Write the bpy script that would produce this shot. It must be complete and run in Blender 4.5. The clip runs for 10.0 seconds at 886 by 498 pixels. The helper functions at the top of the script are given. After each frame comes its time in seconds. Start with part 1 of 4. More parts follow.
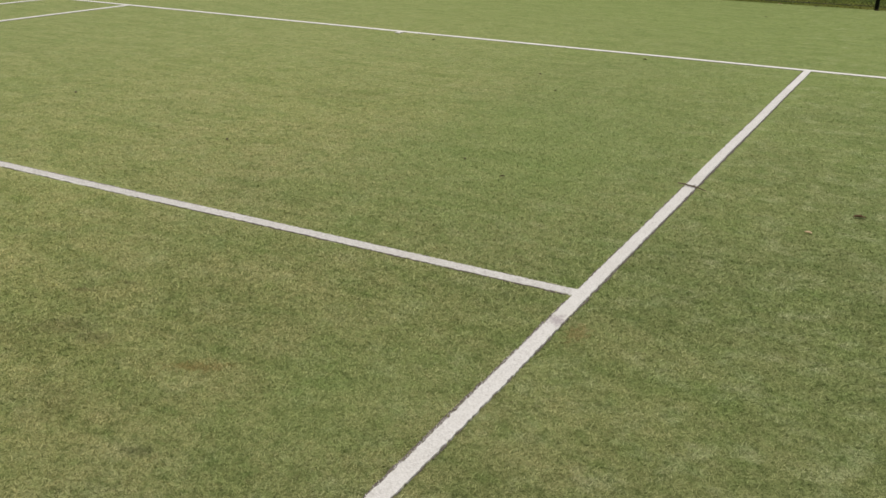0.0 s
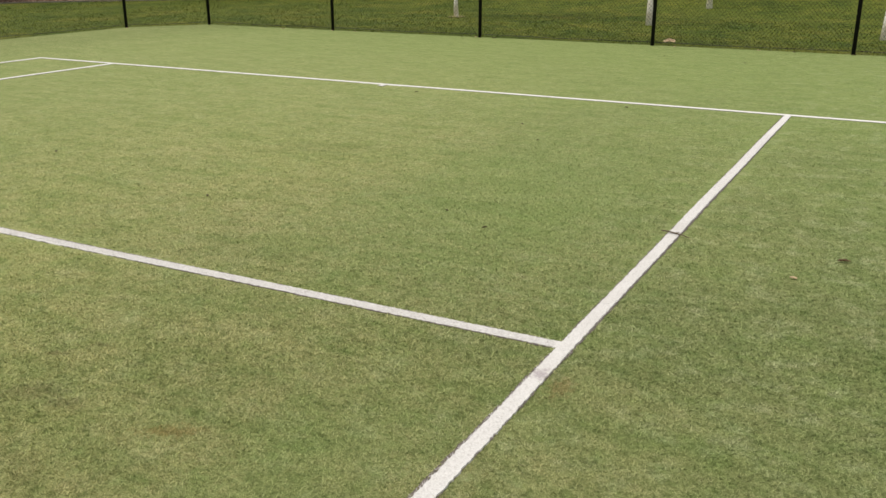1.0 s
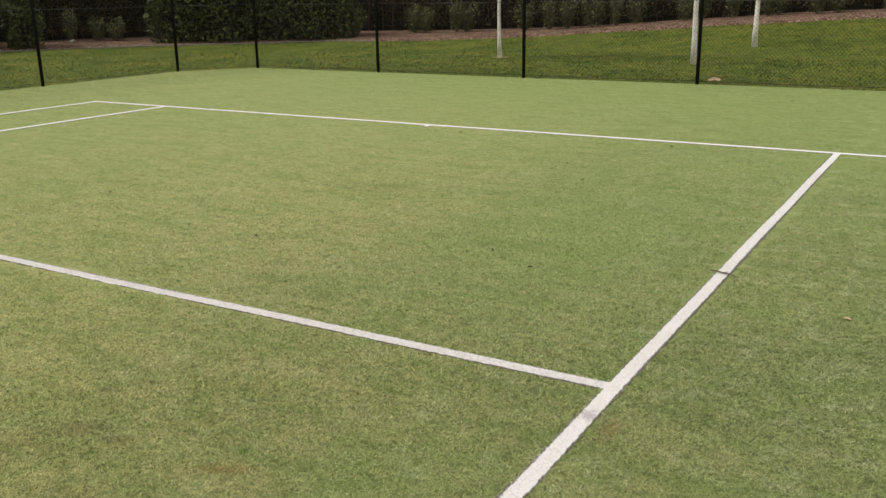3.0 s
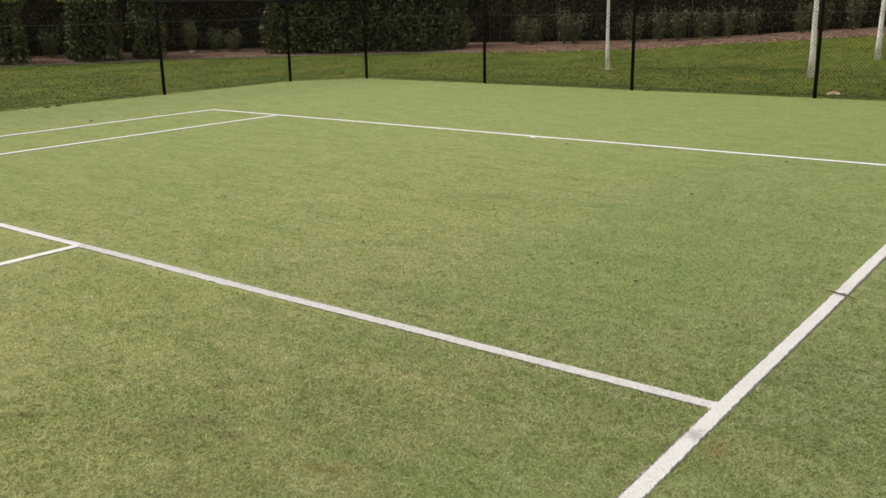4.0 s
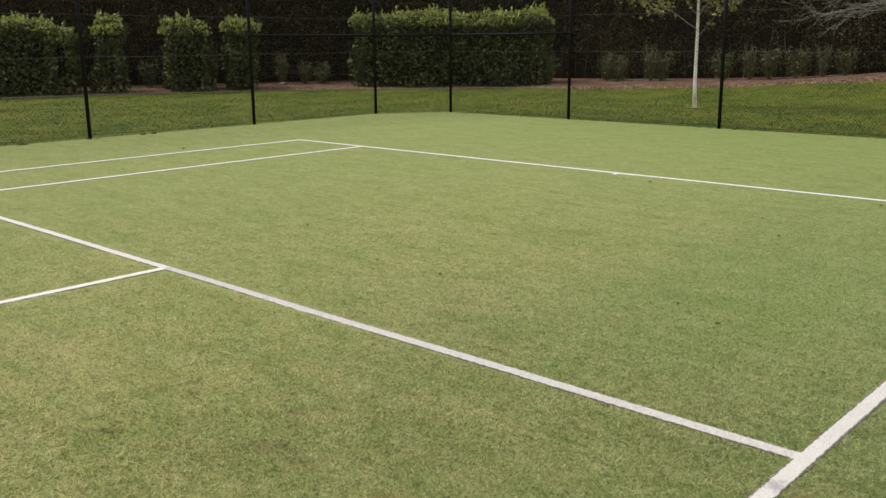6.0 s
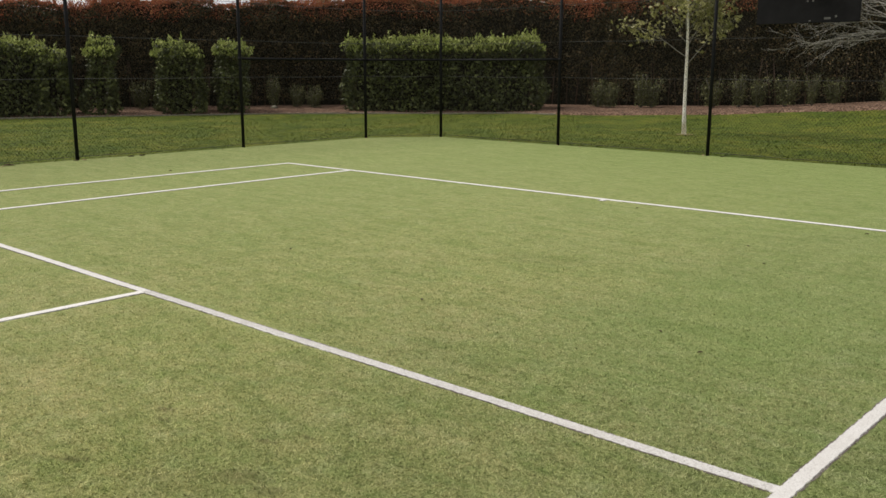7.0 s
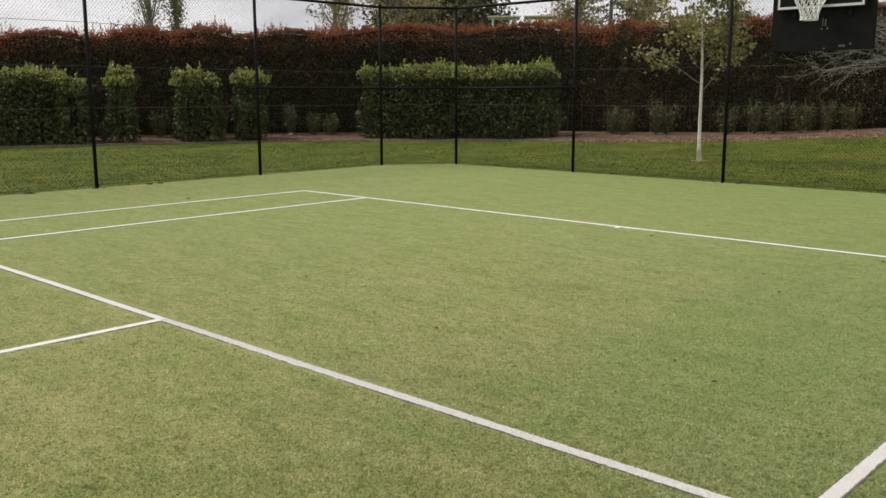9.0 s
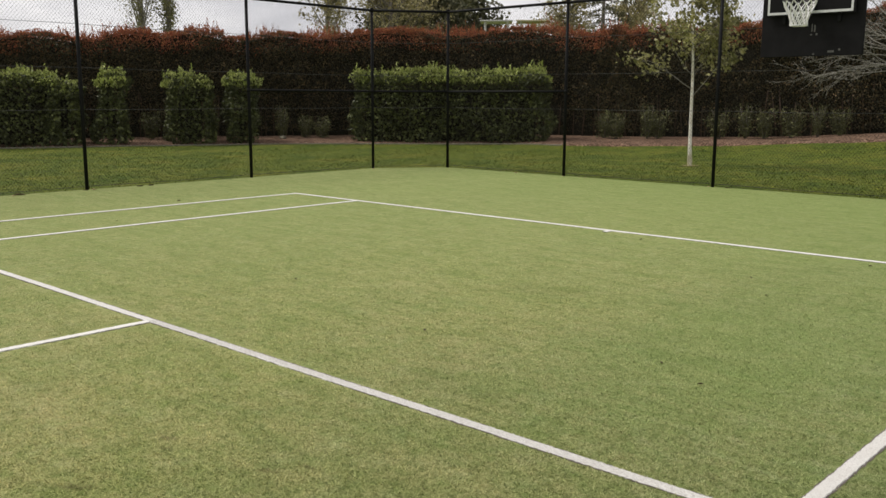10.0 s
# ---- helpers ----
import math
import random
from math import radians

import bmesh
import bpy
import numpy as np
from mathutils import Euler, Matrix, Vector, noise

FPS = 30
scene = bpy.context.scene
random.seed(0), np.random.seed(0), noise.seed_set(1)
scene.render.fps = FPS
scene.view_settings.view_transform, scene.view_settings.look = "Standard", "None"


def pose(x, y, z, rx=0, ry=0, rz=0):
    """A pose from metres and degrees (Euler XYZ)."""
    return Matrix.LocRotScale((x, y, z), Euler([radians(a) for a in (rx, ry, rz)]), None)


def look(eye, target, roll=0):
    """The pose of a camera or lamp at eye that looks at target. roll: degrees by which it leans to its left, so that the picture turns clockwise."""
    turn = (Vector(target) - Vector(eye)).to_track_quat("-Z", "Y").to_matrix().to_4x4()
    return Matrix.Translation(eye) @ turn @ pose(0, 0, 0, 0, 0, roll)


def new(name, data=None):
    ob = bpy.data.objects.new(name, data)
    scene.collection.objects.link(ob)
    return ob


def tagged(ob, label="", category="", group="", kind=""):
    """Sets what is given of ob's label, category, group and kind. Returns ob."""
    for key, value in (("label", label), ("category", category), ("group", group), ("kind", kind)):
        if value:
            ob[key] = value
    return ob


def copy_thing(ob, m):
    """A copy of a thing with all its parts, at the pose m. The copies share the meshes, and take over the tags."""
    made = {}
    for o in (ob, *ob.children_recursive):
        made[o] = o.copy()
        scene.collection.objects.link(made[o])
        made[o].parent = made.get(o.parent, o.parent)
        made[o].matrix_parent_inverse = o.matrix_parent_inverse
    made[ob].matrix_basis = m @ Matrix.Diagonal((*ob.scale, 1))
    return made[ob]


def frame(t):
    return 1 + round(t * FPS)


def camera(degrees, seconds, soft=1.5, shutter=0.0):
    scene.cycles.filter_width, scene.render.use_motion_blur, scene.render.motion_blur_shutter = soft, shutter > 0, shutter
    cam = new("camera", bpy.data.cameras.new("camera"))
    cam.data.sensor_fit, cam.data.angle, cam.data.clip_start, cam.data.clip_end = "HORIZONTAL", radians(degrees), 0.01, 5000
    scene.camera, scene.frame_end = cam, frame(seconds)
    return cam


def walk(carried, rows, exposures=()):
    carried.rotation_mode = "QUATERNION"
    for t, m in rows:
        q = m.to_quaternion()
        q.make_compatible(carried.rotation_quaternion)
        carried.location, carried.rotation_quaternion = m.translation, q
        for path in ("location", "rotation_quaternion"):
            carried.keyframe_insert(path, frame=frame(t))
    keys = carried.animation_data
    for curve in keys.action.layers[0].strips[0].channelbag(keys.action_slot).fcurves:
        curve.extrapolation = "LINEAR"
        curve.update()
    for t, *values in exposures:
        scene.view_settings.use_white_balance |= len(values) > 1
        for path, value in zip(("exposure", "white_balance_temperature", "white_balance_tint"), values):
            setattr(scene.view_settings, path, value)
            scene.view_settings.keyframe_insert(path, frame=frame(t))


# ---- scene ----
cam = camera(52.7, 10.0)

PATH = [
    (0, (5.103, -8.45, 1.41), (4.219, -6.817, 0.669), 0.9),
    (0.5, (5.12, -8.421, 1.407), (4.232, -6.763, 0.727), 0.4),
    (1, (5.111, -8.382, 1.408), (4.227, -6.705, 0.77), -0.1),
    (1.5, (5.111, -8.366, 1.407), (4.232, -6.675, 0.8), -0.4),
    (2, (5.11, -8.366, 1.407), (4.238, -6.664, 0.82), -0.5),
    (2.5, (5.107, -8.374, 1.41), (4.24, -6.665, 0.837), -0.4),
    (3, (5.104, -8.398, 1.414), (4.124, -6.745, 0.86), -0.9),
    (3.2, (5.088, -8.430, 1.418), (4.049, -6.811, 0.872), -1.1),
    (4.3, (5.094, -8.421, 1.414), (3.908, -6.898, 0.890), -0.9),
    (4.5, (5.093, -8.422, 1.415), (3.902, -6.903, 0.892), -0.8),
    (5, (5.086, -8.427, 1.416), (3.869, -6.927, 0.899), -0.7),
    (5.5, (5.099, -8.419, 1.421), (3.801, -6.978, 0.934), -0.7),
    (5.7, (5.093, -8.420, 1.416), (3.779, -6.988, 0.945), -0.7),
    (6.8, (5.117, -8.344, 1.407), (3.802, -6.894, 0.997), -0.1),
    (7, (5.108, -8.332, 1.407), (3.797, -6.875, 1.008), 0.1),
    (7.5, (5.131, -8.316, 1.419), (3.82, -6.852, 1.042), 0.5),
    (8, (5.141, -8.327, 1.423), (3.819, -6.869, 1.069), 0.1),
    (8.5, (5.133, -8.348, 1.429), (3.796, -6.901, 1.083), -0.1),
    (9, (5.136, -8.35, 1.43), (3.792, -6.909, 1.088), -0.1),
    (9.5, (5.153, -8.35, 1.427), (3.811, -6.905, 1.091), 0.0),
    (10, (5.163, -8.348, 1.425), (3.831, -6.894, 1.091), 0.2),
]
walk(cam, [(t, look(eye, target, roll)) for t, eye, target, roll in PATH],
     exposures=[(0.0, -0.08), (0.5, 0.08), (1.0, 0.18), (1.5, 0.40), (2.0, 0.28), (2.5, 0.12), (3.2, 0.12), (4.5, 0.15), (5.7, 0.14), (7.5, 0.06), (10.0, 0.06)])

# ---------------------------------------------------------------- world, sun, exposure
world = bpy.data.worlds.new("overcast_sky")
scene.world = world
world.use_nodes = True
wn, wl = world.node_tree.nodes, world.node_tree.links
wn.clear()
SUN_EL, SUN_AZ = radians(52), radians(250)
w_out = wn.new("ShaderNodeOutputWorld")
w_bg = wn.new("ShaderNodeBackground")
w_sky = wn.new("ShaderNodeTexSky")
w_sky.sky_type = "NISHITA"
w_sky.sun_disc = False
w_sky.sun_elevation, w_sky.sun_rotation = SUN_EL, SUN_AZ
w_sky.dust_density = 3.0
w_co = wn.new("ShaderNodeTexCoord")
w_map = wn.new("ShaderNodeMapping")
w_map.inputs["Scale"].default_value = (1.0, 1.0, 3.5)
w_noise = wn.new("ShaderNodeTexNoise")
w_noise.inputs["Scale"].default_value = 3.2
w_noise.inputs["Detail"].default_value = 7.0
w_noise.inputs["Roughness"].default_value = 0.55
w_ramp = wn.new("ShaderNodeValToRGB")
w_ramp.color_ramp.elements[0].position = 0.36
w_ramp.color_ramp.elements[0].color = (5.3, 5.25, 5.7, 1)
w_ramp.color_ramp.elements[1].position = 0.62
w_ramp.color_ramp.elements[1].color = (9.6, 9.35, 9.45, 1)
w_mix = wn.new("ShaderNodeMixRGB")
w_mix.inputs[0].default_value = 0.88
w_bg.inputs["Strength"].default_value = 0.1
wl.new(w_co.outputs["Generated"], w_map.inputs["Vector"])
wl.new(w_map.outputs[0], w_noise.inputs["Vector"])
wl.new(w_noise.outputs[0], w_ramp.inputs[0])
wl.new(w_sky.outputs[0], w_mix.inputs[1])
wl.new(w_ramp.outputs[0], w_mix.inputs[2])
wl.new(w_mix.outputs[0], w_bg.inputs["Color"])
wl.new(w_bg.outputs[0], w_out.inputs["Surface"])

sun_data = bpy.data.lights.new("sun", "SUN")
sun_data.energy, sun_data.angle, sun_data.color = 2.2, radians(24), (1.0, 0.955, 0.89)
sun = new("sun", sun_data)
sun_dir = Vector((-0.62, -0.35, 1.0))
sun.matrix_world = look(sun_dir * 20, (0, 0, 0))
scene.view_settings.exposure = 0.0


# ---------------------------------------------------------------- material helpers
class Nodes:
    """A node tree written as calls."""

    def __init__(self, name, rough=0.8, metal=0.0, spec=0.3):
        self.m = bpy.data.materials.new(name)
        self.m.use_nodes = True
        self.t = self.m.node_tree
        self.b = self.t.nodes["Principled BSDF"]
        self.b.inputs["Roughness"].default_value = rough
        self.b.inputs["Metallic"].default_value = metal
        self.b.inputs["Specular IOR Level"].default_value = spec
        self.co = self.t.nodes.new("ShaderNodeTexCoord").outputs["Object"]

    def put(self, a, socket):
        if hasattr(a, "is_linked"):
            self.t.links.new(a, socket)
        else:
            socket.default_value = a

    def noise(self, scale, detail=3.0, rough=0.55, stretch=(1, 1, 1), turn=0.0, distort=0.0):
        mp = self.t.nodes.new("ShaderNodeMapping")
        mp.inputs["Scale"].default_value = stretch
        mp.inputs["Rotation"].default_value = (0, 0, turn)
        self.t.links.new(self.co, mp.inputs["Vector"])
        n = self.t.nodes.new("ShaderNodeTexNoise")
        n.inputs["Scale"].default_value, n.inputs["Detail"].default_value = scale, detail
        n.inputs["Roughness"].default_value, n.inputs["Distortion"].default_value = rough, distort
        self.t.links.new(mp.outputs[0], n.inputs["Vector"])
        return n.outputs[0]

    def voronoi(self, scale, feature="F1"):
        n = self.t.nodes.new("ShaderNodeTexVoronoi")
        n.feature = feature
        n.inputs["Scale"].default_value = scale
        self.t.links.new(self.co, n.inputs["Vector"])
        return n

    def ramp(self, fac, *stops):
        r = self.t.nodes.new("ShaderNodeValToRGB")
        while len(r.color_ramp.elements) < len(stops):
            r.color_ramp.elements.new(0.5)
        for e, (p, c) in zip(r.color_ramp.elements, stops):
            e.position, e.color = p, (*c, 1) if len(c) == 3 else c
        self.put(fac, r.inputs[0])
        return r.outputs[0]

    def span(self, v, a, b, c=0.0, d=1.0):
        n = self.t.nodes.new("ShaderNodeMapRange")
        self.put(v, n.inputs[0])
        for i, k in enumerate((a, b, c, d)):
            n.inputs[i + 1].default_value = k
        return n.outputs[0]

    def mix(self, fac, a, b, mode="MIX"):
        n = self.t.nodes.new("ShaderNodeMixRGB")
        n.blend_type = mode
        for v, s in zip((fac, a, b), n.inputs):
            self.put((*v, 1) if isinstance(v, tuple) and len(v) == 3 else v, s)
        return n.outputs[0]

    def calc(self, op, a, b=0.0):
        n = self.t.nodes.new("ShaderNodeMath")
        n.operation = op
        self.put(a, n.inputs[0])
        self.put(b, n.inputs[1])
        return n.outputs[0]

    def spot(self, x, y, rx, ry, turn=0.0):
        """1 inside an ellipse on the ground, 0 outside, with a ragged edge."""
        mp = self.t.nodes.new("ShaderNodeMapping")
        mp.vector_type = "TEXTURE"
        mp.inputs["Location"].default_value = (x, y, 0)
        mp.inputs["Rotation"].default_value = (0, 0, turn)
        mp.inputs["Scale"].default_value = (rx, ry, 1)
        self.t.links.new(self.co, mp.inputs["Vector"])
        ln = self.t.nodes.new("ShaderNodeVectorMath")
        ln.operation = "LENGTH"
        self.t.links.new(mp.outputs[0], ln.inputs[0])
        edge = self.calc("ADD", ln.outputs["Value"], self.span(self.noise(38, 6, 0.75), 0.25, 0.75, -0.9, 0.9))
        return self.span(edge, 0.35, 1.0, 1.0, 0.0)

    def island(self):
        return self.t.nodes.new("ShaderNodeNewGeometry").outputs["Random Per Island"]

    def bump(self, height, strength=0.4, distance=0.01):
        n = self.t.nodes.new("ShaderNodeBump")
        n.inputs["Strength"].default_value, n.inputs["Distance"].default_value = strength, distance
        self.put(height, n.inputs["Height"])
        self.t.links.new(n.outputs[0], self.b.inputs["Normal"])

    def lets_through(self, c, share):
        """Thin leaves and fibres pass part of the light to their far side."""
        tr = self.t.nodes.new("ShaderNodeBsdfTranslucent")
        self.t.links.new(c, tr.inputs["Color"])
        mx = self.t.nodes.new("ShaderNodeMixShader")
        mx.inputs[0].default_value = share
        self.t.links.new(self.b.outputs[0], mx.inputs[1])
        self.t.links.new(tr.outputs[0], mx.inputs[2])
        self.t.links.new(mx.outputs[0], self.t.nodes["Material Output"].inputs["Surface"])

    def done(self, colour, rough=None):
        self.put((*colour, 1) if isinstance(colour, tuple) else colour, self.b.inputs["Base Color"])
        if rough is not None:
            self.put(rough, self.b.inputs["Roughness"])
        return self.m


def leaf_material(name, *stops, rough=0.5, spec=0.35, through_light=0.0):
    n = Nodes(name, rough, 0.0, spec)
    c = n.ramp(n.island(), *stops)
    big = n.span(n.noise(2.6, 4), 0.3, 0.7, 0.55, 1.5)
    c = n.mix(1.0, c, big, "MULTIPLY")
    if through_light:
        n.lets_through(c, through_light)
    return n.done(c)


# ---------------------------------------------------------------- materials
def turf_colour(n, dapple=1.0):
    """The worn pile's own colour, with patches from a metre down to a hand's width."""
    base = n.ramp(n.noise(0.55, 4, 0.6), (0.3, (0.290, 0.307, 0.110)), (0.52, (0.328, 0.325, 0.132)), (0.75, (0.346, 0.332, 0.148)))
    side = n.t.nodes.new("ShaderNodeSeparateXYZ")
    n.t.links.new(n.co, side.inputs[0])
    # the less worn strip outside the sideline keeps more green
    edge = n.calc("ADD", n.calc("ADD", side.outputs[0], n.calc("MULTIPLY", side.outputs[1], 0.22)), n.span(n.noise(0.5, 3), 0.3, 0.7, 0.1, 2.1))
    base = n.mix(n.span(edge, 0.8, 5.4, 0.0, 0.9), base, (0.172, 0.207, 0.078))
    # towards the far tramlines the pile is less trodden and greener
    far_side = n.calc("ADD", side.outputs[0], n.span(n.noise(0.6, 3), 0.3, 0.7, -1.0, 1.0))
    base = n.mix(n.span(far_side, 2.4, -2.6, 0.0, 0.68), base, (0.249, 0.281, 0.104))
    base = n.mix(n.ramp(n.noise(1.7, 5, 0.65, (1, 1, 1), 0.7), (0.50, (0, 0, 0)), (0.68, (0.4, 0.4, 0.4))), base, (0.205, 0.268, 0.084))
    back = n.calc("ADD", n.calc("ADD", side.outputs[1], n.calc("MULTIPLY", side.outputs[0], 0.55)), n.span(n.noise(0.7, 4), 0.3, 0.7, -1.5, 1.5))
    base = n.mix(n.span(back, -1.0, 4.0, 0.0, 0.75), base, (0.208, 0.265, 0.079))
    base = n.mix(n.span(n.calc("ADD", side.outputs[1], n.span(n.noise(0.45, 3), 0.3, 0.7, -1.5, 1.5)), -6.0, -0.5, 0.0, 0.30), base, (0.235, 0.290, 0.104))
    # pale dust lies in the pile outside the sideline
    dust = n.calc("MULTIPLY", n.ramp(n.noise(6.0, 5, 0.7), (0.50, (0, 0, 0)), (0.66, (0.5, 0.5, 0.5))), n.span(side.outputs[0], 3.2, 5.0, 0.4, 1.0))
    base = n.mix(dust, base, (0.352, 0.378, 0.205))
    brushed = n.noise(1.5, 6, 0.7, (1.0, 3.6, 1.0), 0.25)
    base = n.mix(0.85, base, n.ramp(brushed, (0.34, (0.78, 0.86, 0.74)), (0.52, (1.0, 1.0, 1.0)), (0.7, (1.10, 1.07, 1.12))), "MULTIPLY")
    base = n.mix(1.0, base, n.ramp(n.noise(3.4, 6, 0.7), (0.3, (0.86, 0.90, 0.83)), (0.5, (1.0, 1.0, 1.0)), (0.72, (1.08, 1.07, 1.10))), "MULTIPLY")
    base = n.mix(1.0, base, n.ramp(n.noise(8.0, 5, 0.7, (1, 1, 1), 0.5), (0.32, (0.83, 0.92, 0.81)), (0.5, (1.0, 1.0, 1.0)), (0.66, (1.10, 1.05, 1.10))), "MULTIPLY")
    base = n.mix(dapple, base, n.ramp(n.noise(17.0, 5, 0.7), (0.35, (0.60, 0.66, 0.55)), (0.46, (0.99, 0.99, 0.99)), (0.68, (1.11, 1.09, 1.12))), "MULTIPLY")
    return base


BROWN, OLIVE, GREEN = (0.085, 0.078, 0.028), (0.12, 0.12, 0.04), (0.16, 0.245, 0.07)
TURF_SPOTS = (
    (3.1, -3.6, 1.1, 1.9, 0.2, 0.35, GREEN), (3.75, -6.6, 0.35, 0.7, -0.3, 0.22, GREEN), (1.3, -3.0, 0.5, 0.22, 0.4, 0.2, OLIVE),
    (2.63, -6.65, 0.17, 0.08, 0.6, 0.38, BROWN), (2.80, -6.65, 0.10, 0.05, 0.4, 0.38, BROWN), (2.5, -6.85, 0.30, 0.12, 0.4, 0.2, OLIVE),
    (1.88, -6.48, 0.06, 0.025, 0.3, 0.6, BROWN), (1.97, -6.55, 0.045, 0.02, 0.3, 0.55, BROWN), (2.06, -6.97, 0.09, 0.03, 0.5, 0.6, BROWN),
    (2.55, -6.27, 0.05, 0.02, 0.2, 0.55, BROWN), (2.46, -6.40, 0.05, 0.025, 0.5, 0.5, (0.13, 0.10, 0.04)), (3.237, -6.625, 0.12, 0.05, 0.5, 0.55, (0.21, 0.145, 0.045)),
    (3.42, -7.05, 0.05, 0.035, 0.3, 0.45, (0.06, 0.062, 0.025)), (4.2, -5.80, 0.05, 0.10, 0.0, 0.5, (0.22, 0.15, 0.06)), (3.0, -7.0, 0.22, 0.10, -0.3, 0.25, OLIVE))


def turf_stains(n, c):
    dark = n.ramp(n.noise(2.6, 6, 0.75), (0.60, (0, 0, 0)), (0.72, (1, 1, 1)))
    c = n.mix(n.calc("MULTIPLY", dark, 0.22), c, (0.105, 0.108, 0.036))
    # crumbs of soil and leaf, gathered in loose drifts
    fleck = n.ramp(n.noise(34, 3, 0.6, (1.0, 1.4, 1.0), 0.4), (0.635, (0, 0, 0)), (0.70, (1, 1, 1)))
    drift = n.ramp(n.noise(1.4, 5, 0.7), (0.46, (0.05, 0.05, 0.05)), (0.62, (1, 1, 1)))
    c = n.mix(n.calc("MULTIPLY", n.calc("MULTIPLY", fleck, drift), 0.8), c, (0.082, 0.075, 0.030))
    for x, y, rx, ry, a, k, col in TURF_SPOTS:
        c = n.mix(n.calc("MULTIPLY", n.spot(x, y, rx, ry, a), k), c, col)
    return c


def make_turf():
    n = Nodes("worn_artificial_turf", 0.95, 0.0, 0.1)
    n.b.inputs["Sheen Weight"].default_value = 0.2
    n.b.inputs["Sheen Roughness"].default_value = 0.5
    n.b.inputs["Sheen Tint"].default_value = (0.80, 0.92, 0.32, 1)
    c = turf_colour(n)
    fine = n.noise(230, 4, 0.75)
    tuft = n.noise(70, 5, 0.75)
    clump = n.noise(32, 5, 0.75)
    c = n.mix(1.0, c, n.ramp(fine, (0.36, (0.60, 0.63, 0.57)), (0.5, (1, 1, 1)), (0.64, (1.38, 1.33, 1.38))), "MULTIPLY")
    c = n.mix(1.0, c, n.ramp(tuft, (0.36, (0.68, 0.71, 0.65)), (0.5, (1, 1, 1)), (0.64, (1.24, 1.2, 1.24))), "MULTIPLY")
    c = n.mix(1.0, c, n.ramp(clump, (0.36, (0.74, 0.78, 0.71)), (0.5, (1, 1, 1)), (0.66, (1.16, 1.13, 1.16))), "MULTIPLY")
    c = turf_stains(n, c)
    n.bump(n.calc("ADD", fine, n.calc("MULTIPLY", tuft, 1.5)), 0.6, 0.012)
    return n.done(c)


def make_turf_blade():
    n = Nodes("turf_fibre", 0.75, 0.0, 0.2)
    c = turf_stains(n, turf_colour(n, 0.6))
    c = n.mix(1.0, c, n.ramp(n.island(), (0.0, (0.50, 0.54, 0.45)), (0.3, (1.20, 1.19, 1.14)), (0.8, (1.84, 1.74, 1.94)), (1.0, (2.35, 2.18, 2.48))), "MULTIPLY")
    n.lets_through(c, 0.42)
    return n.done(c)


def make_line_blade():
    n = Nodes("white_turf_fibre", 0.75, 0.0, 0.2)
    return n.done(n.ramp(n.island(), (0.0, (0.45, 0.42, 0.39)), (0.6, (0.60, 0.572, 0.535)), (1.0, (0.68, 0.655, 0.615))))


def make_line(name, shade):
    """White turf; shade scales its colour, lower for the right sideline and service line."""
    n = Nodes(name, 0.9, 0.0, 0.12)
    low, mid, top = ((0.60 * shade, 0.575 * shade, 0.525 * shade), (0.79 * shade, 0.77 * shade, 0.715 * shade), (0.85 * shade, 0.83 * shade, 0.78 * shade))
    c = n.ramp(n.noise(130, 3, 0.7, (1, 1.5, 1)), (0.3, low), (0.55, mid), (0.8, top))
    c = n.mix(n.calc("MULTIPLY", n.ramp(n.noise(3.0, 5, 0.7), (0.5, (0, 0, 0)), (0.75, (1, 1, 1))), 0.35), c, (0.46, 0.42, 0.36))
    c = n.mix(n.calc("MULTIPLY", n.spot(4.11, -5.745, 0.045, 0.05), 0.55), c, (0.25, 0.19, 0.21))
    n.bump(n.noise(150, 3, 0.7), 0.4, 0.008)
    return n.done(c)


def make_lawn():
    n = Nodes("mown_lawn", 0.9, 0.0, 0.15)
    c = n.ramp(n.noise(0.8, 5, 0.65), (0.3, (0.054, 0.086, 0.011)), (0.5, (0.103, 0.130, 0.016)), (0.72, (0.164, 0.166, 0.027)))
    c = n.mix(1.0, c, n.ramp(n.noise(4.5, 6, 0.75), (0.3, (0.42, 0.48, 0.38)), (0.5, (0.94, 0.95, 0.94)), (0.7, (1.40, 1.30, 1.22))), "MULTIPLY")
    f = n.noise(22, 6, 0.8)
    c = n.mix(1.0, c, n.ramp(f, (0.36, (0.50, 0.54, 0.50)), (0.5, (1, 1, 1)), (0.64, (1.4, 1.34, 1.25))), "MULTIPLY")
    n.bump(f, 0.7, 0.03)
    return n.done(c)


def make_lawn_blade():
    n = Nodes("grass_blade", 0.7, 0.0, 0.2)
    c = n.ramp(n.noise(0.8, 5, 0.65), (0.3, (0.066, 0.118, 0.011)), (0.5, (0.120, 0.154, 0.016)), (0.72, (0.188, 0.188, 0.030)))
    c = n.mix(1.0, c, n.ramp(n.noise(4.5, 6, 0.75), (0.3, (0.42, 0.48, 0.38)), (0.5, (0.94, 0.95, 0.94)), (0.7, (1.40, 1.30, 1.22))), "MULTIPLY")
    return n.done(n.mix(1.0, c, n.ramp(n.island(), (0.0, (0.7, 0.74, 0.62)), (0.5, (1, 1, 1)), (1.0, (1.3, 1.25, 1.18))), "MULTIPLY"))


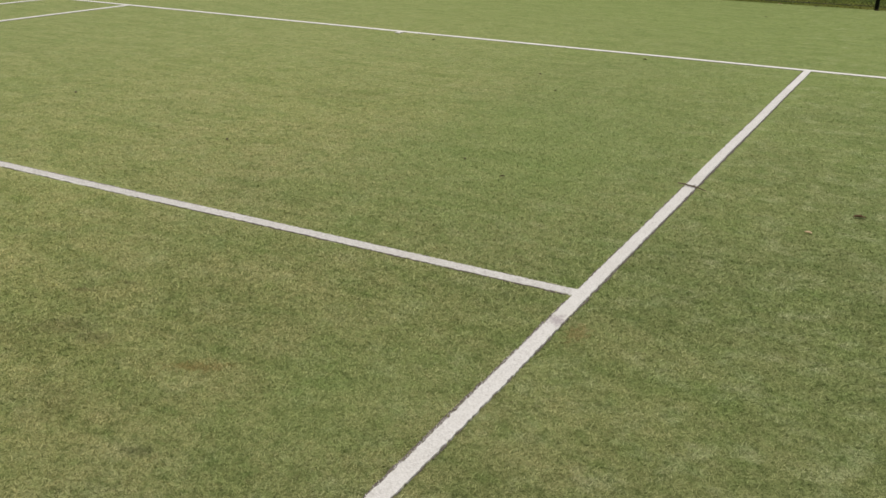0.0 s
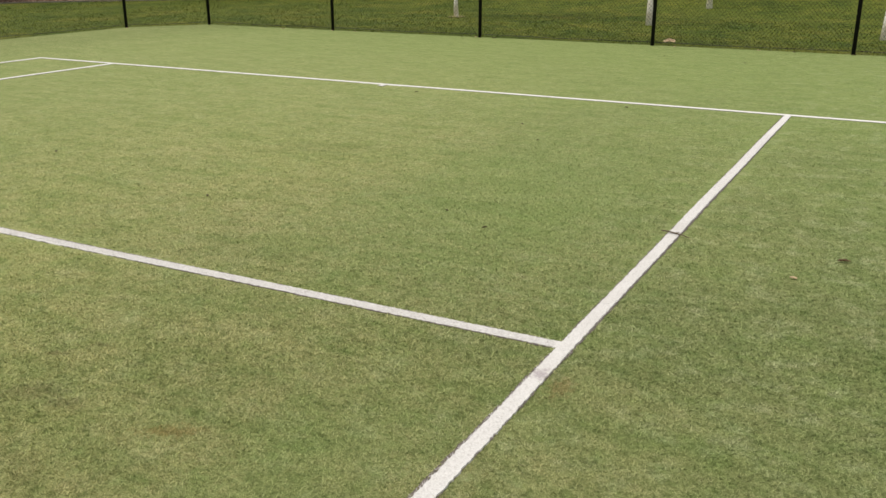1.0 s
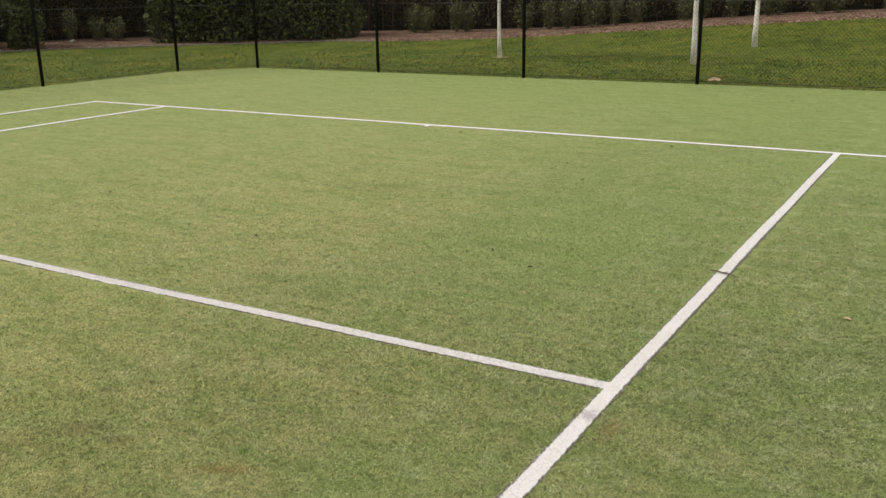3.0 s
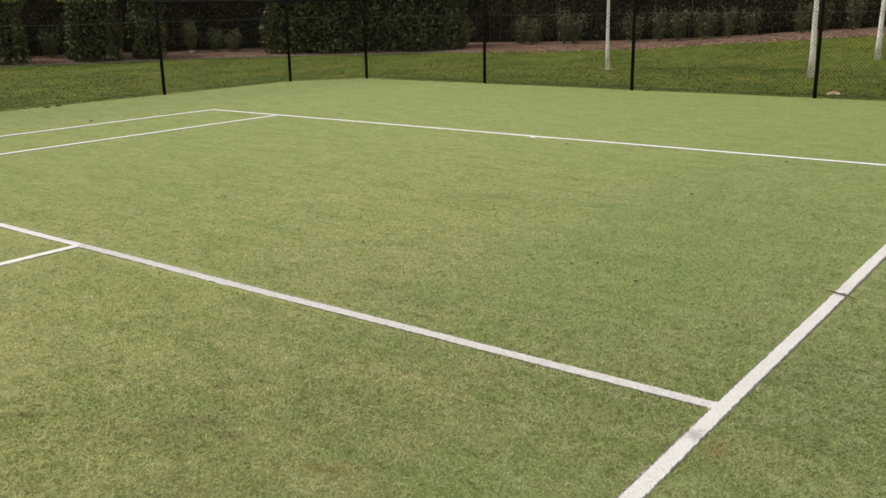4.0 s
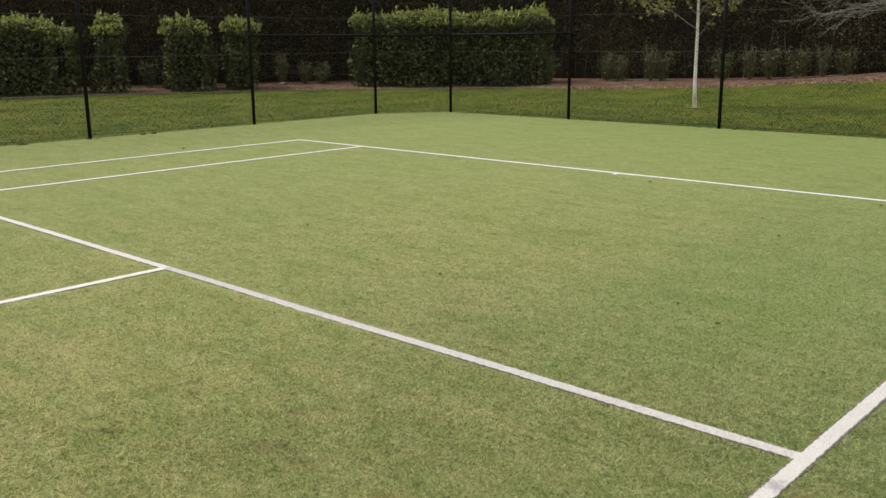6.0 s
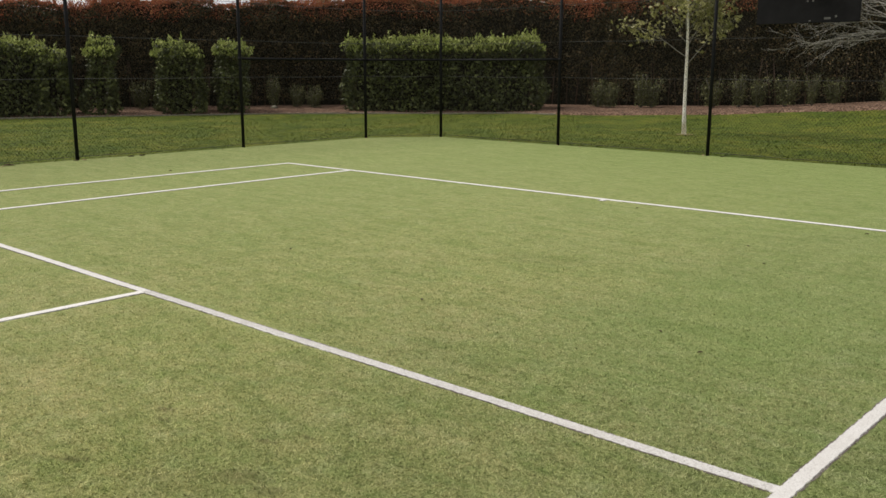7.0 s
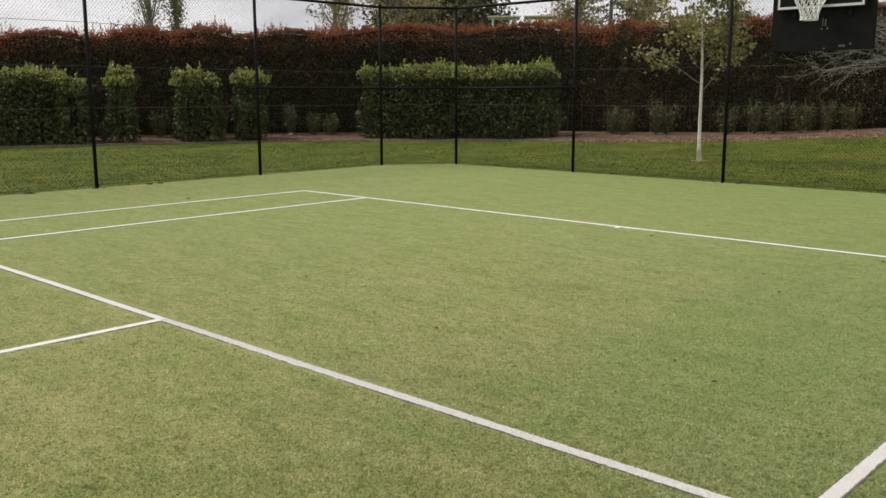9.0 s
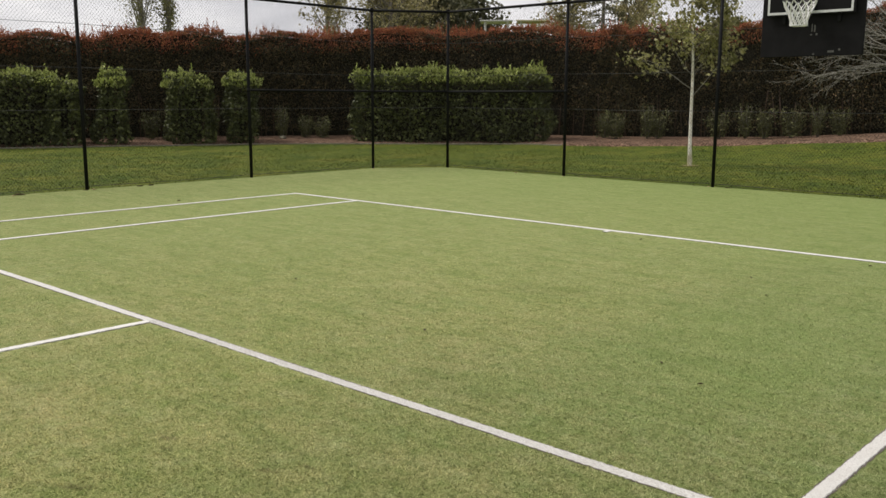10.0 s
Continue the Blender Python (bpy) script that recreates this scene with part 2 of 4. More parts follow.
def make_mulch():
    n = Nodes("bark_mulch", 0.95, 0.0, 0.1)
    v = n.voronoi(26)
    c = n.ramp(v.outputs["Color"], (0.2, (0.070, 0.043, 0.028)), (0.5, (0.17, 0.105, 0.070)), (0.85, (0.33, 0.225, 0.165)))
    c = n.mix(0.7, c, n.ramp(n.noise(2.2, 4), (0.35, (0.6, 0.58, 0.55)), (0.65, (1.2, 1.15, 1.1))), "MULTIPLY")
    n.bump(v.outputs["Distance"], 0.8, 0.04)
    return n.done(c)


def make_birch_bark():
    n = Nodes("white_birch_bark", 0.8, 0.0, 0.25)
    c = n.ramp(n.noise(7, 4, 0.6), (0.3, (0.68, 0.61, 0.46)), (0.55, (0.88, 0.84, 0.74)), (0.8, (0.90, 0.88, 0.82)))
    bands = n.noise(9, 3, 0.6, (0.6, 0.6, 4.5))
    c = n.mix(n.ramp(bands, (0.66, (0, 0, 0)), (0.72, (0.75, 0.75, 0.75))), c, (0.12, 0.10, 0.085))
    n.bump(bands, 0.4, 0.01)
    return n.done(c)


def make_plain(name, colour, rough=0.6, metal=0.0, spec=0.4, scale=14, depth=0.25, bump=0.15):
    n = Nodes(name, rough, metal, spec)
    f = n.noise(scale, 5, 0.65)
    c = n.mix(1.0, colour, n.ramp(f, (0.3, (1 - depth,) * 3), (0.7, (1 + depth,) * 3)), "MULTIPLY")
    if bump:
        n.bump(f, bump, 0.004)
    return n.done(c, n.span(n.noise(scale * 0.4, 3), 0.3, 0.7, rough * 0.85, min(1.0, rough * 1.15)))


def make_red_tip():
    """Young photinia leaves: rusty red, here and there bronze or already green."""
    n = Nodes("red_new_leaf", 0.6, 0.0, 0.2)
    c = n.ramp(n.island(), (0.0, (0.21, 0.066, 0.038)), (0.45, (0.33, 0.100, 0.048)), (0.8, (0.41, 0.150, 0.062)), (1.0, (0.42, 0.20, 0.080)))
    c = n.mix(n.ramp(n.noise(0.9, 4, 0.6), (0.52, (0, 0, 0)), (0.70, (0.7, 0.7, 0.7))), c, n.ramp(n.island(), (0.0, (0.06, 0.055, 0.022)), (1.0, (0.16, 0.115, 0.045))))
    c = n.mix(1.0, c, n.span(n.noise(2.6, 4), 0.3, 0.7, 0.6, 1.4), "MULTIPLY")
    n.lets_through(c, 0.3)
    return n.done(c)


TURF_BLADE, LINE_BLADE, LAWN_BLADE = make_turf_blade(), make_line_blade(), make_lawn_blade()
TURF, LAWN, MULCH, BIRCH = make_turf(), make_lawn(), make_mulch(), make_birch_bark()
LINE, GREYER_LINE = make_line("white_turf_line", 1.0), make_line("greyer_white_turf_line", 0.88)
BLACK_PAINT = make_plain("black_powder_coated_steel", (0.008, 0.0080, 0.0075), 0.6, 0.0, 0.10, 20, 0.3)
BLACK_WIRE = make_plain("black_vinyl_wire", (0.042, 0.039, 0.029), 0.6, 0.0, 0.12, 8, 0.3, 0)
GALVANISED = make_plain("weathered_galvanised_wire", (0.065, 0.065, 0.06), 0.65, 0.2, 0.3, 12, 0.3, 0)
BOARD_BLACK = make_plain("scuffed_black_plastic", (0.010, 0.0095, 0.0100), 0.65, 0.0, 0.10, 5, 0.3)
WHITE_TAPE = make_plain("white_painted_stripe", (0.62, 0.62, 0.62), 0.5, 0.0, 0.3, 20, 0.15)
SCUFF = make_plain("pale_scuff", (0.12, 0.115, 0.11), 0.8, 0.0, 0.2, 40, 0.3)
NET_WHITE = make_plain("white_nylon_cord", (0.78, 0.77, 0.75), 0.8, 0.0, 0.2, 40, 0.15, 0)
RING_STEEL = make_plain("dark_painted_ring", (0.05, 0.045, 0.045), 0.45, 0.2, 0.4, 20, 0.3)
GREY_BARK = make_plain("grey_bark", (0.20, 0.18, 0.155), 0.9, 0.0, 0.15, 9, 0.45, 0.5)
PALE_TWIG = make_plain("pale_bare_twig", (0.27, 0.25, 0.21), 0.85, 0.0, 0.2, 12, 0.3)
HEDGE_STEM = make_plain("brown_hedge_stem", (0.075, 0.050, 0.036), 0.9, 0.0, 0.1, 8, 0.4, 0.3)
BARE_TWIG = make_plain("silvery_bare_twig", (0.26, 0.245, 0.21), 0.85, 0.0, 0.2, 12, 0.3)
# near-black: the shade inside the hedges is put into this colour
DARK_CORE = make_plain("hedge_inner_shade", (0.016, 0.014, 0.010), 0.95, 0.0, 0.05, 5, 0.5, 0.5)
SHELTER_WHITE = make_plain("white_painted_timber", (0.70, 0.69, 0.66), 0.6, 0.0, 0.3, 4, 0.12)
SHELTER_CREAM = make_plain("cream_canvas", (0.62, 0.56, 0.36), 0.8, 0.0, 0.2, 4, 0.12)
TWIG = make_plain("dry_twig", (0.10, 0.075, 0.05), 0.85, 0.0, 0.2, 60, 0.4)
EDGING = make_plain("pale_grey_edging", (0.17, 0.158, 0.115), 0.9, 0.0, 0.15, 9, 0.35, 0.3)
# joint along the lines, with its thin shadow put into the colour
SEAM_SHADE = make_plain("turf_seam_shade", (0.145, 0.125, 0.105), 0.95, 0.0, 0.1, 60, 0.4, 0)
DRY_LEAF = make_plain("dry_tan_leaf", (0.56, 0.41, 0.25), 0.75, 0.0, 0.25, 30, 0.3)
BROWN_LEAF = make_plain("dark_brown_leaf", (0.075, 0.055, 0.025), 0.75, 0.0, 0.25, 40, 0.4)
RUST_LEAF = make_plain("rusty_brown_leaf", (0.105, 0.066, 0.030), 0.75, 0.0, 0.25, 40, 0.4)
DRY_GRASS = make_plain("dry_bare_soil", (0.30, 0.26, 0.12), 0.95, 0.0, 0.1, 25, 0.4, 0.4)

PHOTINIA = leaf_material("photinia_leaf", (0.0, (0.025, 0.023, 0.0095)), (0.5, (0.050, 0.043, 0.018)), (0.8, (0.086, 0.058, 0.025)), (1.0, (0.125, 0.086, 0.037)), rough=0.6, spec=0.2)
RED_TIP = make_red_tip()
LAUREL = leaf_material("laurel_leaf", (0.0, (0.031, 0.038, 0.0125)), (0.6, (0.063, 0.074, 0.0225)), (1.0, (0.128, 0.142, 0.044)), rough=0.55, spec=0.25)
# yellow-green young leaves, lightened further to paint in the skylight on the tops
LAUREL_LIT_TIP = leaf_material("laurel_lit_new_leaf", (0.0, (0.18, 0.22, 0.052)), (0.6, (0.29, 0.335, 0.082)), (1.0, (0.42, 0.44, 0.15)), rough=0.55, spec=0.25, through_light=0.25)
SHRUB_LEAF = leaf_material("shrub_leaf", (0.0, (0.046, 0.050, 0.017)), (0.7, (0.092, 0.098, 0.034)), (1.0, (0.17, 0.165, 0.066)), rough=0.6, spec=0.2)
BIRCH_LEAF = leaf_material("birch_leaf", (0.0, (0.17, 0.175, 0.055)), (0.6, (0.33, 0.315, 0.11)), (1.0, (0.52, 0.48, 0.24)), through_light=0.3)
OLIVE_LEAF = leaf_material("olive_tree_leaf", (0.0, (0.14, 0.145, 0.062)), (0.7, (0.25, 0.24, 0.105)), (1.0, (0.36, 0.32, 0.15)), rough=0.7, spec=0.15, through_light=0.3)
YELLOW_LEAF = leaf_material("yellowing_leaf", (0.0, (0.22, 0.20, 0.09)), (0.7, (0.38, 0.33, 0.15)), (1.0, (0.50, 0.44, 0.25)), through_light=0.3)
CONIFER = leaf_material("conifer_needle", (0.0, (0.078, 0.082, 0.048)), (1.0, (0.185, 0.175, 0.10)), rough=0.7, spec=0.15)


# ---------------------------------------------------------------- mesh helpers
def mesh_of(name, verts, faces, material, smooth=False):
    me = bpy.data.meshes.new(name)
    me.from_pydata([tuple(v) for v in verts], [], [tuple(f) for f in faces])
    me.materials.append(material)
    if smooth:
        me.polygons.foreach_set("use_smooth", [True] * len(me.polygons))
    me.update()
    return me


def attach(name, me, parent=None, label="", kind=""):
    ob = new(name, me)
    if parent is not None:
        ob.parent = parent
    return tagged(ob, label=label, kind=kind)


def part(name, bm, material, parent, label="", smooth=False):
    me = bpy.data.meshes.new(name)
    bm.to_mesh(me)
    bm.free()
    me.materials.append(material)
    if smooth:
        me.polygons.foreach_set("use_smooth", [True] * len(me.polygons))
    return attach(name, me, parent, label)


def thing(name, at, label, category, group="", kind=""):
    ob = new(name)
    ob.empty_display_size = 0.1
    ob.location = at
    return tagged(ob, label=label, category=category, group=group, kind=kind)


def box(bm, size, at, bevel=0.0):
    made = bmesh.ops.create_cube(bm, size=1.0, matrix=Matrix.Translation(at) @ Matrix.Diagonal((*size, 1)))
    if bevel:
        edges = {e for v in made["verts"] for e in v.link_edges}
        bmesh.ops.bevel(bm, geom=list(edges), offset=bevel, segments=2, affect="EDGES", profile=0.5)


class Tubes:
    """Tapered round limbs gathered into one mesh."""

    def __init__(self, sides=6):
        self.v, self.f, self.sides = [], [], sides

    def add(self, pts, radii, cap=True):
        k, start = self.sides, len(self.v)
        pts = [Vector(p) for p in pts]
        ref = Vector((0.31, 0.95, 0.05))
        for i, p in enumerate(pts):
            d = (pts[min(i + 1, len(pts) - 1)] - pts[max(i - 1, 0)]).normalized()
            a = d.cross(ref)
            if a.length < 0.1:
                a = d.cross(Vector((1, 0, 0)))
            a.normalize()
            b = d.cross(a)
            for j in range(k):
                w = 2 * math.pi * j / k
                self.v.append(p + (a * math.cos(w) + b * math.sin(w)) * radii[i])
        for i in range(len(pts) - 1):
            for j in range(k):
                j2 = (j + 1) % k
                s = start + i * k
                self.f.append((s + j, s + j2, s + k + j2, s + k + j))
        if cap:
            self.f.append(tuple(start + j for j in reversed(range(k))))
            e = start + (len(pts) - 1) * k
            self.f.append(tuple(e + j for j in range(k)))

    def mesh(self, name, material, smooth=True):
        return mesh_of(name, self.v, self.f, material, smooth)


def leaf_mesh(name, pts, size, material, rng, up=0.3, out=None, width=0.34):
    """Folded leaves, one island each, at the given places."""
    pts = np.asarray(pts, float)
    count = len(pts)
    d = rng.normal(size=(count, 3))
    d[:, 2] += up
    if out is not None:
        d += out
    d /= np.linalg.norm(d, axis=1)[:, None]
    s = np.cross(d, rng.normal(size=(count, 3)))
    s /= np.linalg.norm(s, axis=1)[:, None] + 1e-9
    n = np.cross(d, s)
    ln = (size * rng.uniform(0.65, 1.35, count))[:, None]
    v = np.empty((count, 4, 3))
    v[:, 0] = pts - d * ln * 0.5
    v[:, 2] = pts + d * ln * 0.5
    v[:, 1] = pts + s * ln * width + n * ln * 0.12
    v[:, 3] = pts - s * ln * width + n * ln * 0.12
    me = bpy.data.meshes.new(name)
    me.vertices.add(count * 4)
    me.vertices.foreach_set("co", v.reshape(-1))
    i = np.arange(count)[:, None] * 4
    tri = np.concatenate([i + np.array([[0, 1, 2]]), i + np.array([[0, 2, 3]])], 1).reshape(-1)
    me.loops.add(count * 6)
    me.loops.foreach_set("vertex_index", tri.astype(np.int32))
    me.polygons.add(count * 2)
    me.polygons.foreach_set("loop_start", np.arange(0, count * 6, 3, dtype=np.int32))
    me.materials.append(material)
    me.update(calc_edges=True)
    me.validate()
    return me


# ---------------------------------------------------------------- the lie of the land
def smooth01(v):
    v = np.clip(v, 0, 1)
    return v * v * (3 - 2 * v)


def land(x, y):
    """Height of the lawn: flat round the court, a bank that rises behind it."""
    x, y = np.asarray(x, float), np.asarray(y, float)
    rise = np.interp(x, (-12, -8, -5.5, -1.5, 0.7, 3, 10), (0.08, 0.10, 0.18, 0.44, 0.57, 0.66, 0.81))
    return smooth01((y - 11) / 6) * rise


# front edge of the planted bed, from beside the court round to behind it
BED = np.array([(-29, -16), (-24.5, -6), (-20.4, 2.3), (-18.0, 7.4), (-16.0, 10.3), (-11.8, 13.6), (-9.4, 13.9), (-7.4, 15.1), (-3, 15.9), (3.7, 16.3), (10, 16.6), (26, 17)])


def bed_line(step=0.5):
    """The bed's edge in even steps, with its outward normals."""
    seg = np.linalg.norm(np.diff(BED, axis=0), axis=1)
    s = np.concatenate([[0], np.cumsum(seg)])
    t = np.arange(0, s[-1], step)
    p = np.stack([np.interp(t, s, BED[:, 0]), np.interp(t, s, BED[:, 1])], 1)
    for _ in range(6):
        p[1:-1] = (p[:-2] + 2 * p[1:-1] + p[2:]) / 4
    d = np.gradient(p, axis=0)
    d /= np.linalg.norm(d, axis=1)[:, None]
    return p, np.stack([-d[:, 1], d[:, 0]], 1)


COURT_X, COURT_Y, CUT = 8.24, 5.40, 0.92
FENCE_LEFT = -8.19
FENCE_BACK = 5.35


def build_ground():
    near = np.concatenate([np.arange(-40, 30.1, 1.0)])
    far = np.array([70, 130, 300, 800, 2500])
    xs = np.concatenate([-far[::-1] - 10, near, far])
    ys = np.concatenate([-far[::-1], np.arange(-30, 30.1, 1.0), far])
    gx, gy = np.meshgrid(xs, ys)
    z = land(gx, gy) - 0.012
    z += 0.012 * np.sin(gx * 1.7 + gy * 0.6) * smooth01((np.abs(gy) + np.abs(gx) - 14) / 6)
    inside = (np.abs(gx) < 8) & (gy < 5.2) & (gy > -29)
    z[inside] = -0.05
    w = len(xs)
    verts = np.stack([gx, gy, z], -1).reshape(-1, 3)
    faces = [(j * w + i, j * w + i + 1, (j + 1) * w + i + 1, (j + 1) * w + i) for j in range(len(ys) - 1) for i in range(w - 1)]
    ob = attach("ground", mesh_of("ground", verts, faces, LAWN, True))
    tagged(ob, "mown green lawn with yellowish worn patches", "lawn", kind="structure")


def build_court():
    bm = bmesh.new()
    ring = [(-COURT_X, -26), (COURT_X, -26), (COURT_X, COURT_Y - CUT * 1.35), (COURT_X - CUT, COURT_Y), (-COURT_X + CUT, COURT_Y), (-COURT_X, COURT_Y - CUT * 1.35)]
    face = bm.faces.new([bm.verts.new((x, y, 0)) for x, y in ring])
    low = bmesh.ops.extrude_face_region(bm, geom=[face])
    for v in [g for g in low["geom"] if isinstance(g, bmesh.types.BMVert)]:
        v.co.z -= 0.10
    bmesh.ops.recalc_face_normals(bm, faces=bm.faces)
    ob = part("court_surface", bm, TURF, None)
    tagged(ob, "worn green artificial turf tennis court surface", "court", kind="structure")


def build_line(x0, y0, x1, y1, width, rng, label, top=0.006, material=LINE):
    """A turf line with a ragged fibre edge, 4 mm proud of the court."""
    a, b = Vector((x0, y0, 0)), Vector((x1, y1, 0))
    d = (b - a).normalized()
    s = Vector((-d.y, d.x, 0))
    length = (b - a).length
    count = max(4, int(length / 0.012))
    verts, faces = [], []
    for i in range(count + 1):
        p = a + d * (length * i / count)
        wob = 0.003 * math.sin(i * 0.011) + 0.002 * math.sin(i * 0.037)
        l, r = width / 2 + rng.uniform(-0.0028, 0.0028) + wob, width / 2 + rng.uniform(-0.0028, 0.0028) - wob
        for off, z in ((l, 0.0), (l - 0.002, top), (-r + 0.002, top), (-r, 0.0)):
            q = p + s * off
            verts.append((q.x, q.y, z))
        if i:
            k = (i - 1) * 4
            faces += [(k + j, k + j + 1, k + j + 5, k + j + 4) for j in range(3)]
    ob = attach("court_line", mesh_of("court_line", verts, faces, material))
    ob.data.flip_normals()
    # dark strip under the line: its rim paints the shadow along the joint
    edge = []
    for i in range(0, count + 1, 3):
        p = a + d * (length * i / count)
        l, r = width / 2 + 0.006 + rng.uniform(-0.004, 0.004), width / 2 + 0.006 + rng.uniform(-0.004, 0.004)
        edge += [(p.x + s.x * l, p.y + s.y * l, 0.0025), (p.x - s.x * r, p.y - s.y * r, 0.0025)]
    seam_shade = mesh_of("seam_shade", edge, [(k, k + 1, k + 3, k + 2) for k in range(0, len(edge) - 3, 2)], SEAM_SHADE)
    attach("seam_shade", seam_shade, ob, "dark joint with its shadow painted in, beside the white turf")
    tagged(ob, label, "court line", "tennis court lines", "structure")


def build_lines():
    rng = random.Random(5)
    w = 0.058
    h = w / 2
    build_line(-5.485 - h, 0, 7.2, 0, w, rng, "white baseline set into the green turf")
    for x in (-5.485, -4.115):
        build_line(x, -11.9, x, -h, w + 0.006, rng, "white sideline set into the green turf")
    build_line(4.055, -11.9, 4.14, -h, w + 0.002, rng, "white sideline with a dark smudge near the service line", material=GREYER_LINE)
    build_line(-4.115 + h, -5.485, 4.076, -5.485, w, rng, "white service line set into the green turf", 0.0048, GREYER_LINE)
    build_line(0, -11.9, 0, -5.485 - h, w, rng, "white centre service line joining the service line")
    build_line(0, -0.14, 0, -h, w, rng, "short white centre mark on the baseline")


def build_mulch():
    p, n = bed_line(0.4)
    rng = np.random.default_rng(3)
    rows = []
    for k, off in enumerate((0.0, 0.12, 0.6, 1.3, 2.0, 2.8, 4.2)):
        wob = (np.sin(np.arange(len(p)) * 0.31) * 0.10 + np.sin(np.arange(len(p)) * 0.83) * 0.06) * (off < 0.2)
        q = p + n * (off + wob)[:, None]
        lift = (-0.03, 0.035, 0.07, 0.085, 0.10, 0.12, 0.12)[k]
        z = land(q[:, 0], q[:, 1]) + lift + rng.normal(0, 0.008, len(q)) * (k > 1)
        rows.append(np.column_stack([q, z]))
    c = len(p)
    verts = np.concatenate(rows)
    faces = [(k * c + i, k * c + i + 1, (k + 1) * c + i + 1, (k + 1) * c + i) for k in range(6) for i in range(c - 1)]
    tagged(attach("mulch_bed", mesh_of("mulch_bed", verts, faces, MULCH, True)), "reddish brown bark mulch bed beneath the hedges", "garden bed", kind="structure")


def build_edging():
    """A low grey strip between the lawn and the bed, in front of the laurels."""
    p, n = bed_line(0.25)
    a, z = int(9.0 / 0.25), int(36.6 / 0.25)
    verts, faces = [], []
    for k, i in enumerate(range(a, z)):
        wob = 0.02 * math.sin(k * 0.4) + 0.02 * math.sin(k * 1.1)
        for off, up in ((-0.16 + wob, -0.03), (-0.15 + wob, 0.018), (-0.06 + wob, 0.024), (-0.05 + wob, -0.03)):
            q = p[i] + n[i] * off
            verts.append((q[0], q[1], float(land(*q)) + up))
        if k:
            m = (k - 1) * 4
            faces += [(m + j, m + j + 1, m + j + 5, m + j + 4) for j in range(3)]
    faces += [(0, 1, 2, 3), tuple(len(verts) - 4 + j for j in (3, 2, 1, 0))]
    tagged(attach("bed_edging", mesh_of("bed_edging", verts, faces, EDGING)), "pale grey mowing strip along the bed edge", "edging", kind="structure")


def build_stone():
    p, n = bed_line(0.25)
    q = p[int(27.5 / 0.25)] + n[int(27.5 / 0.25)] * 1.5
    bm = bmesh.new()
    bmesh.ops.create_icosphere(bm, subdivisions=2, radius=1.0)
    for v in bm.verts:
        v.co = Vector((v.co.x * 0.13, v.co.y * 0.10, v.co.z * 0.08)) * (1 + 0.25 * noise.noise(v.co * 1.7))
    ob = part("stone", bm, EDGING, None)
    ob.location = (q[0], q[1], float(land(*q)) + 0.12)
    tagged(ob, "pale grey stone lying on the bark mulch", "stone")


# ---------------------------------------------------------------- fence
FENCE_H = 3.135
MESH_CELL = 0.052


def wire_mesh(width, height):
    """Diagonal wires of a chain-link panel in its own plane, x along, z up."""
    verts, faces = [], []
    step = MESH_CELL * 1.06
    r = 0.00145

    def rod(x0, z0, x1, z1, y):
        k = len(verts)
        d = Vector((x1 - x0, 0, z1 - z0)).normalized()
        s = Vector((-d.z, 0, d.x))
        for x, z in ((x0, z0), (x1, z1)):
            for a in (90, 210, 330):
                off = s * (r * math.cos(radians(a))) + Vector((0, r * math.sin(radians(a)), 0))
                verts.append((x + off.x, y + off.y, z + off.z))
        faces.extend(((k, k + 1, k + 4, k + 3), (k + 1, k + 2, k + 5, k + 4), (k + 2, k, k + 3, k + 5)))

    slope = 1.12
    for sgn, y in ((1, 0.0018), (-1, -0.0018)):
        c = -height / slope
        while c < width:
            x0, z0 = max(c, 0.0), max(0.0, -c * slope)
            x1 = min(c + height / slope, width)
            z1 = (x1 - c) * slope
            if x1 - x0 > 0.01:
                if sgn > 0:
                    rod(x0, z0, x1, z1, y)
                else:
                    rod(width - x0, z0, width - x1, z1, y)
            c += step
    return mesh_of("mesh_panel", verts, faces, BLACK_WIRE)


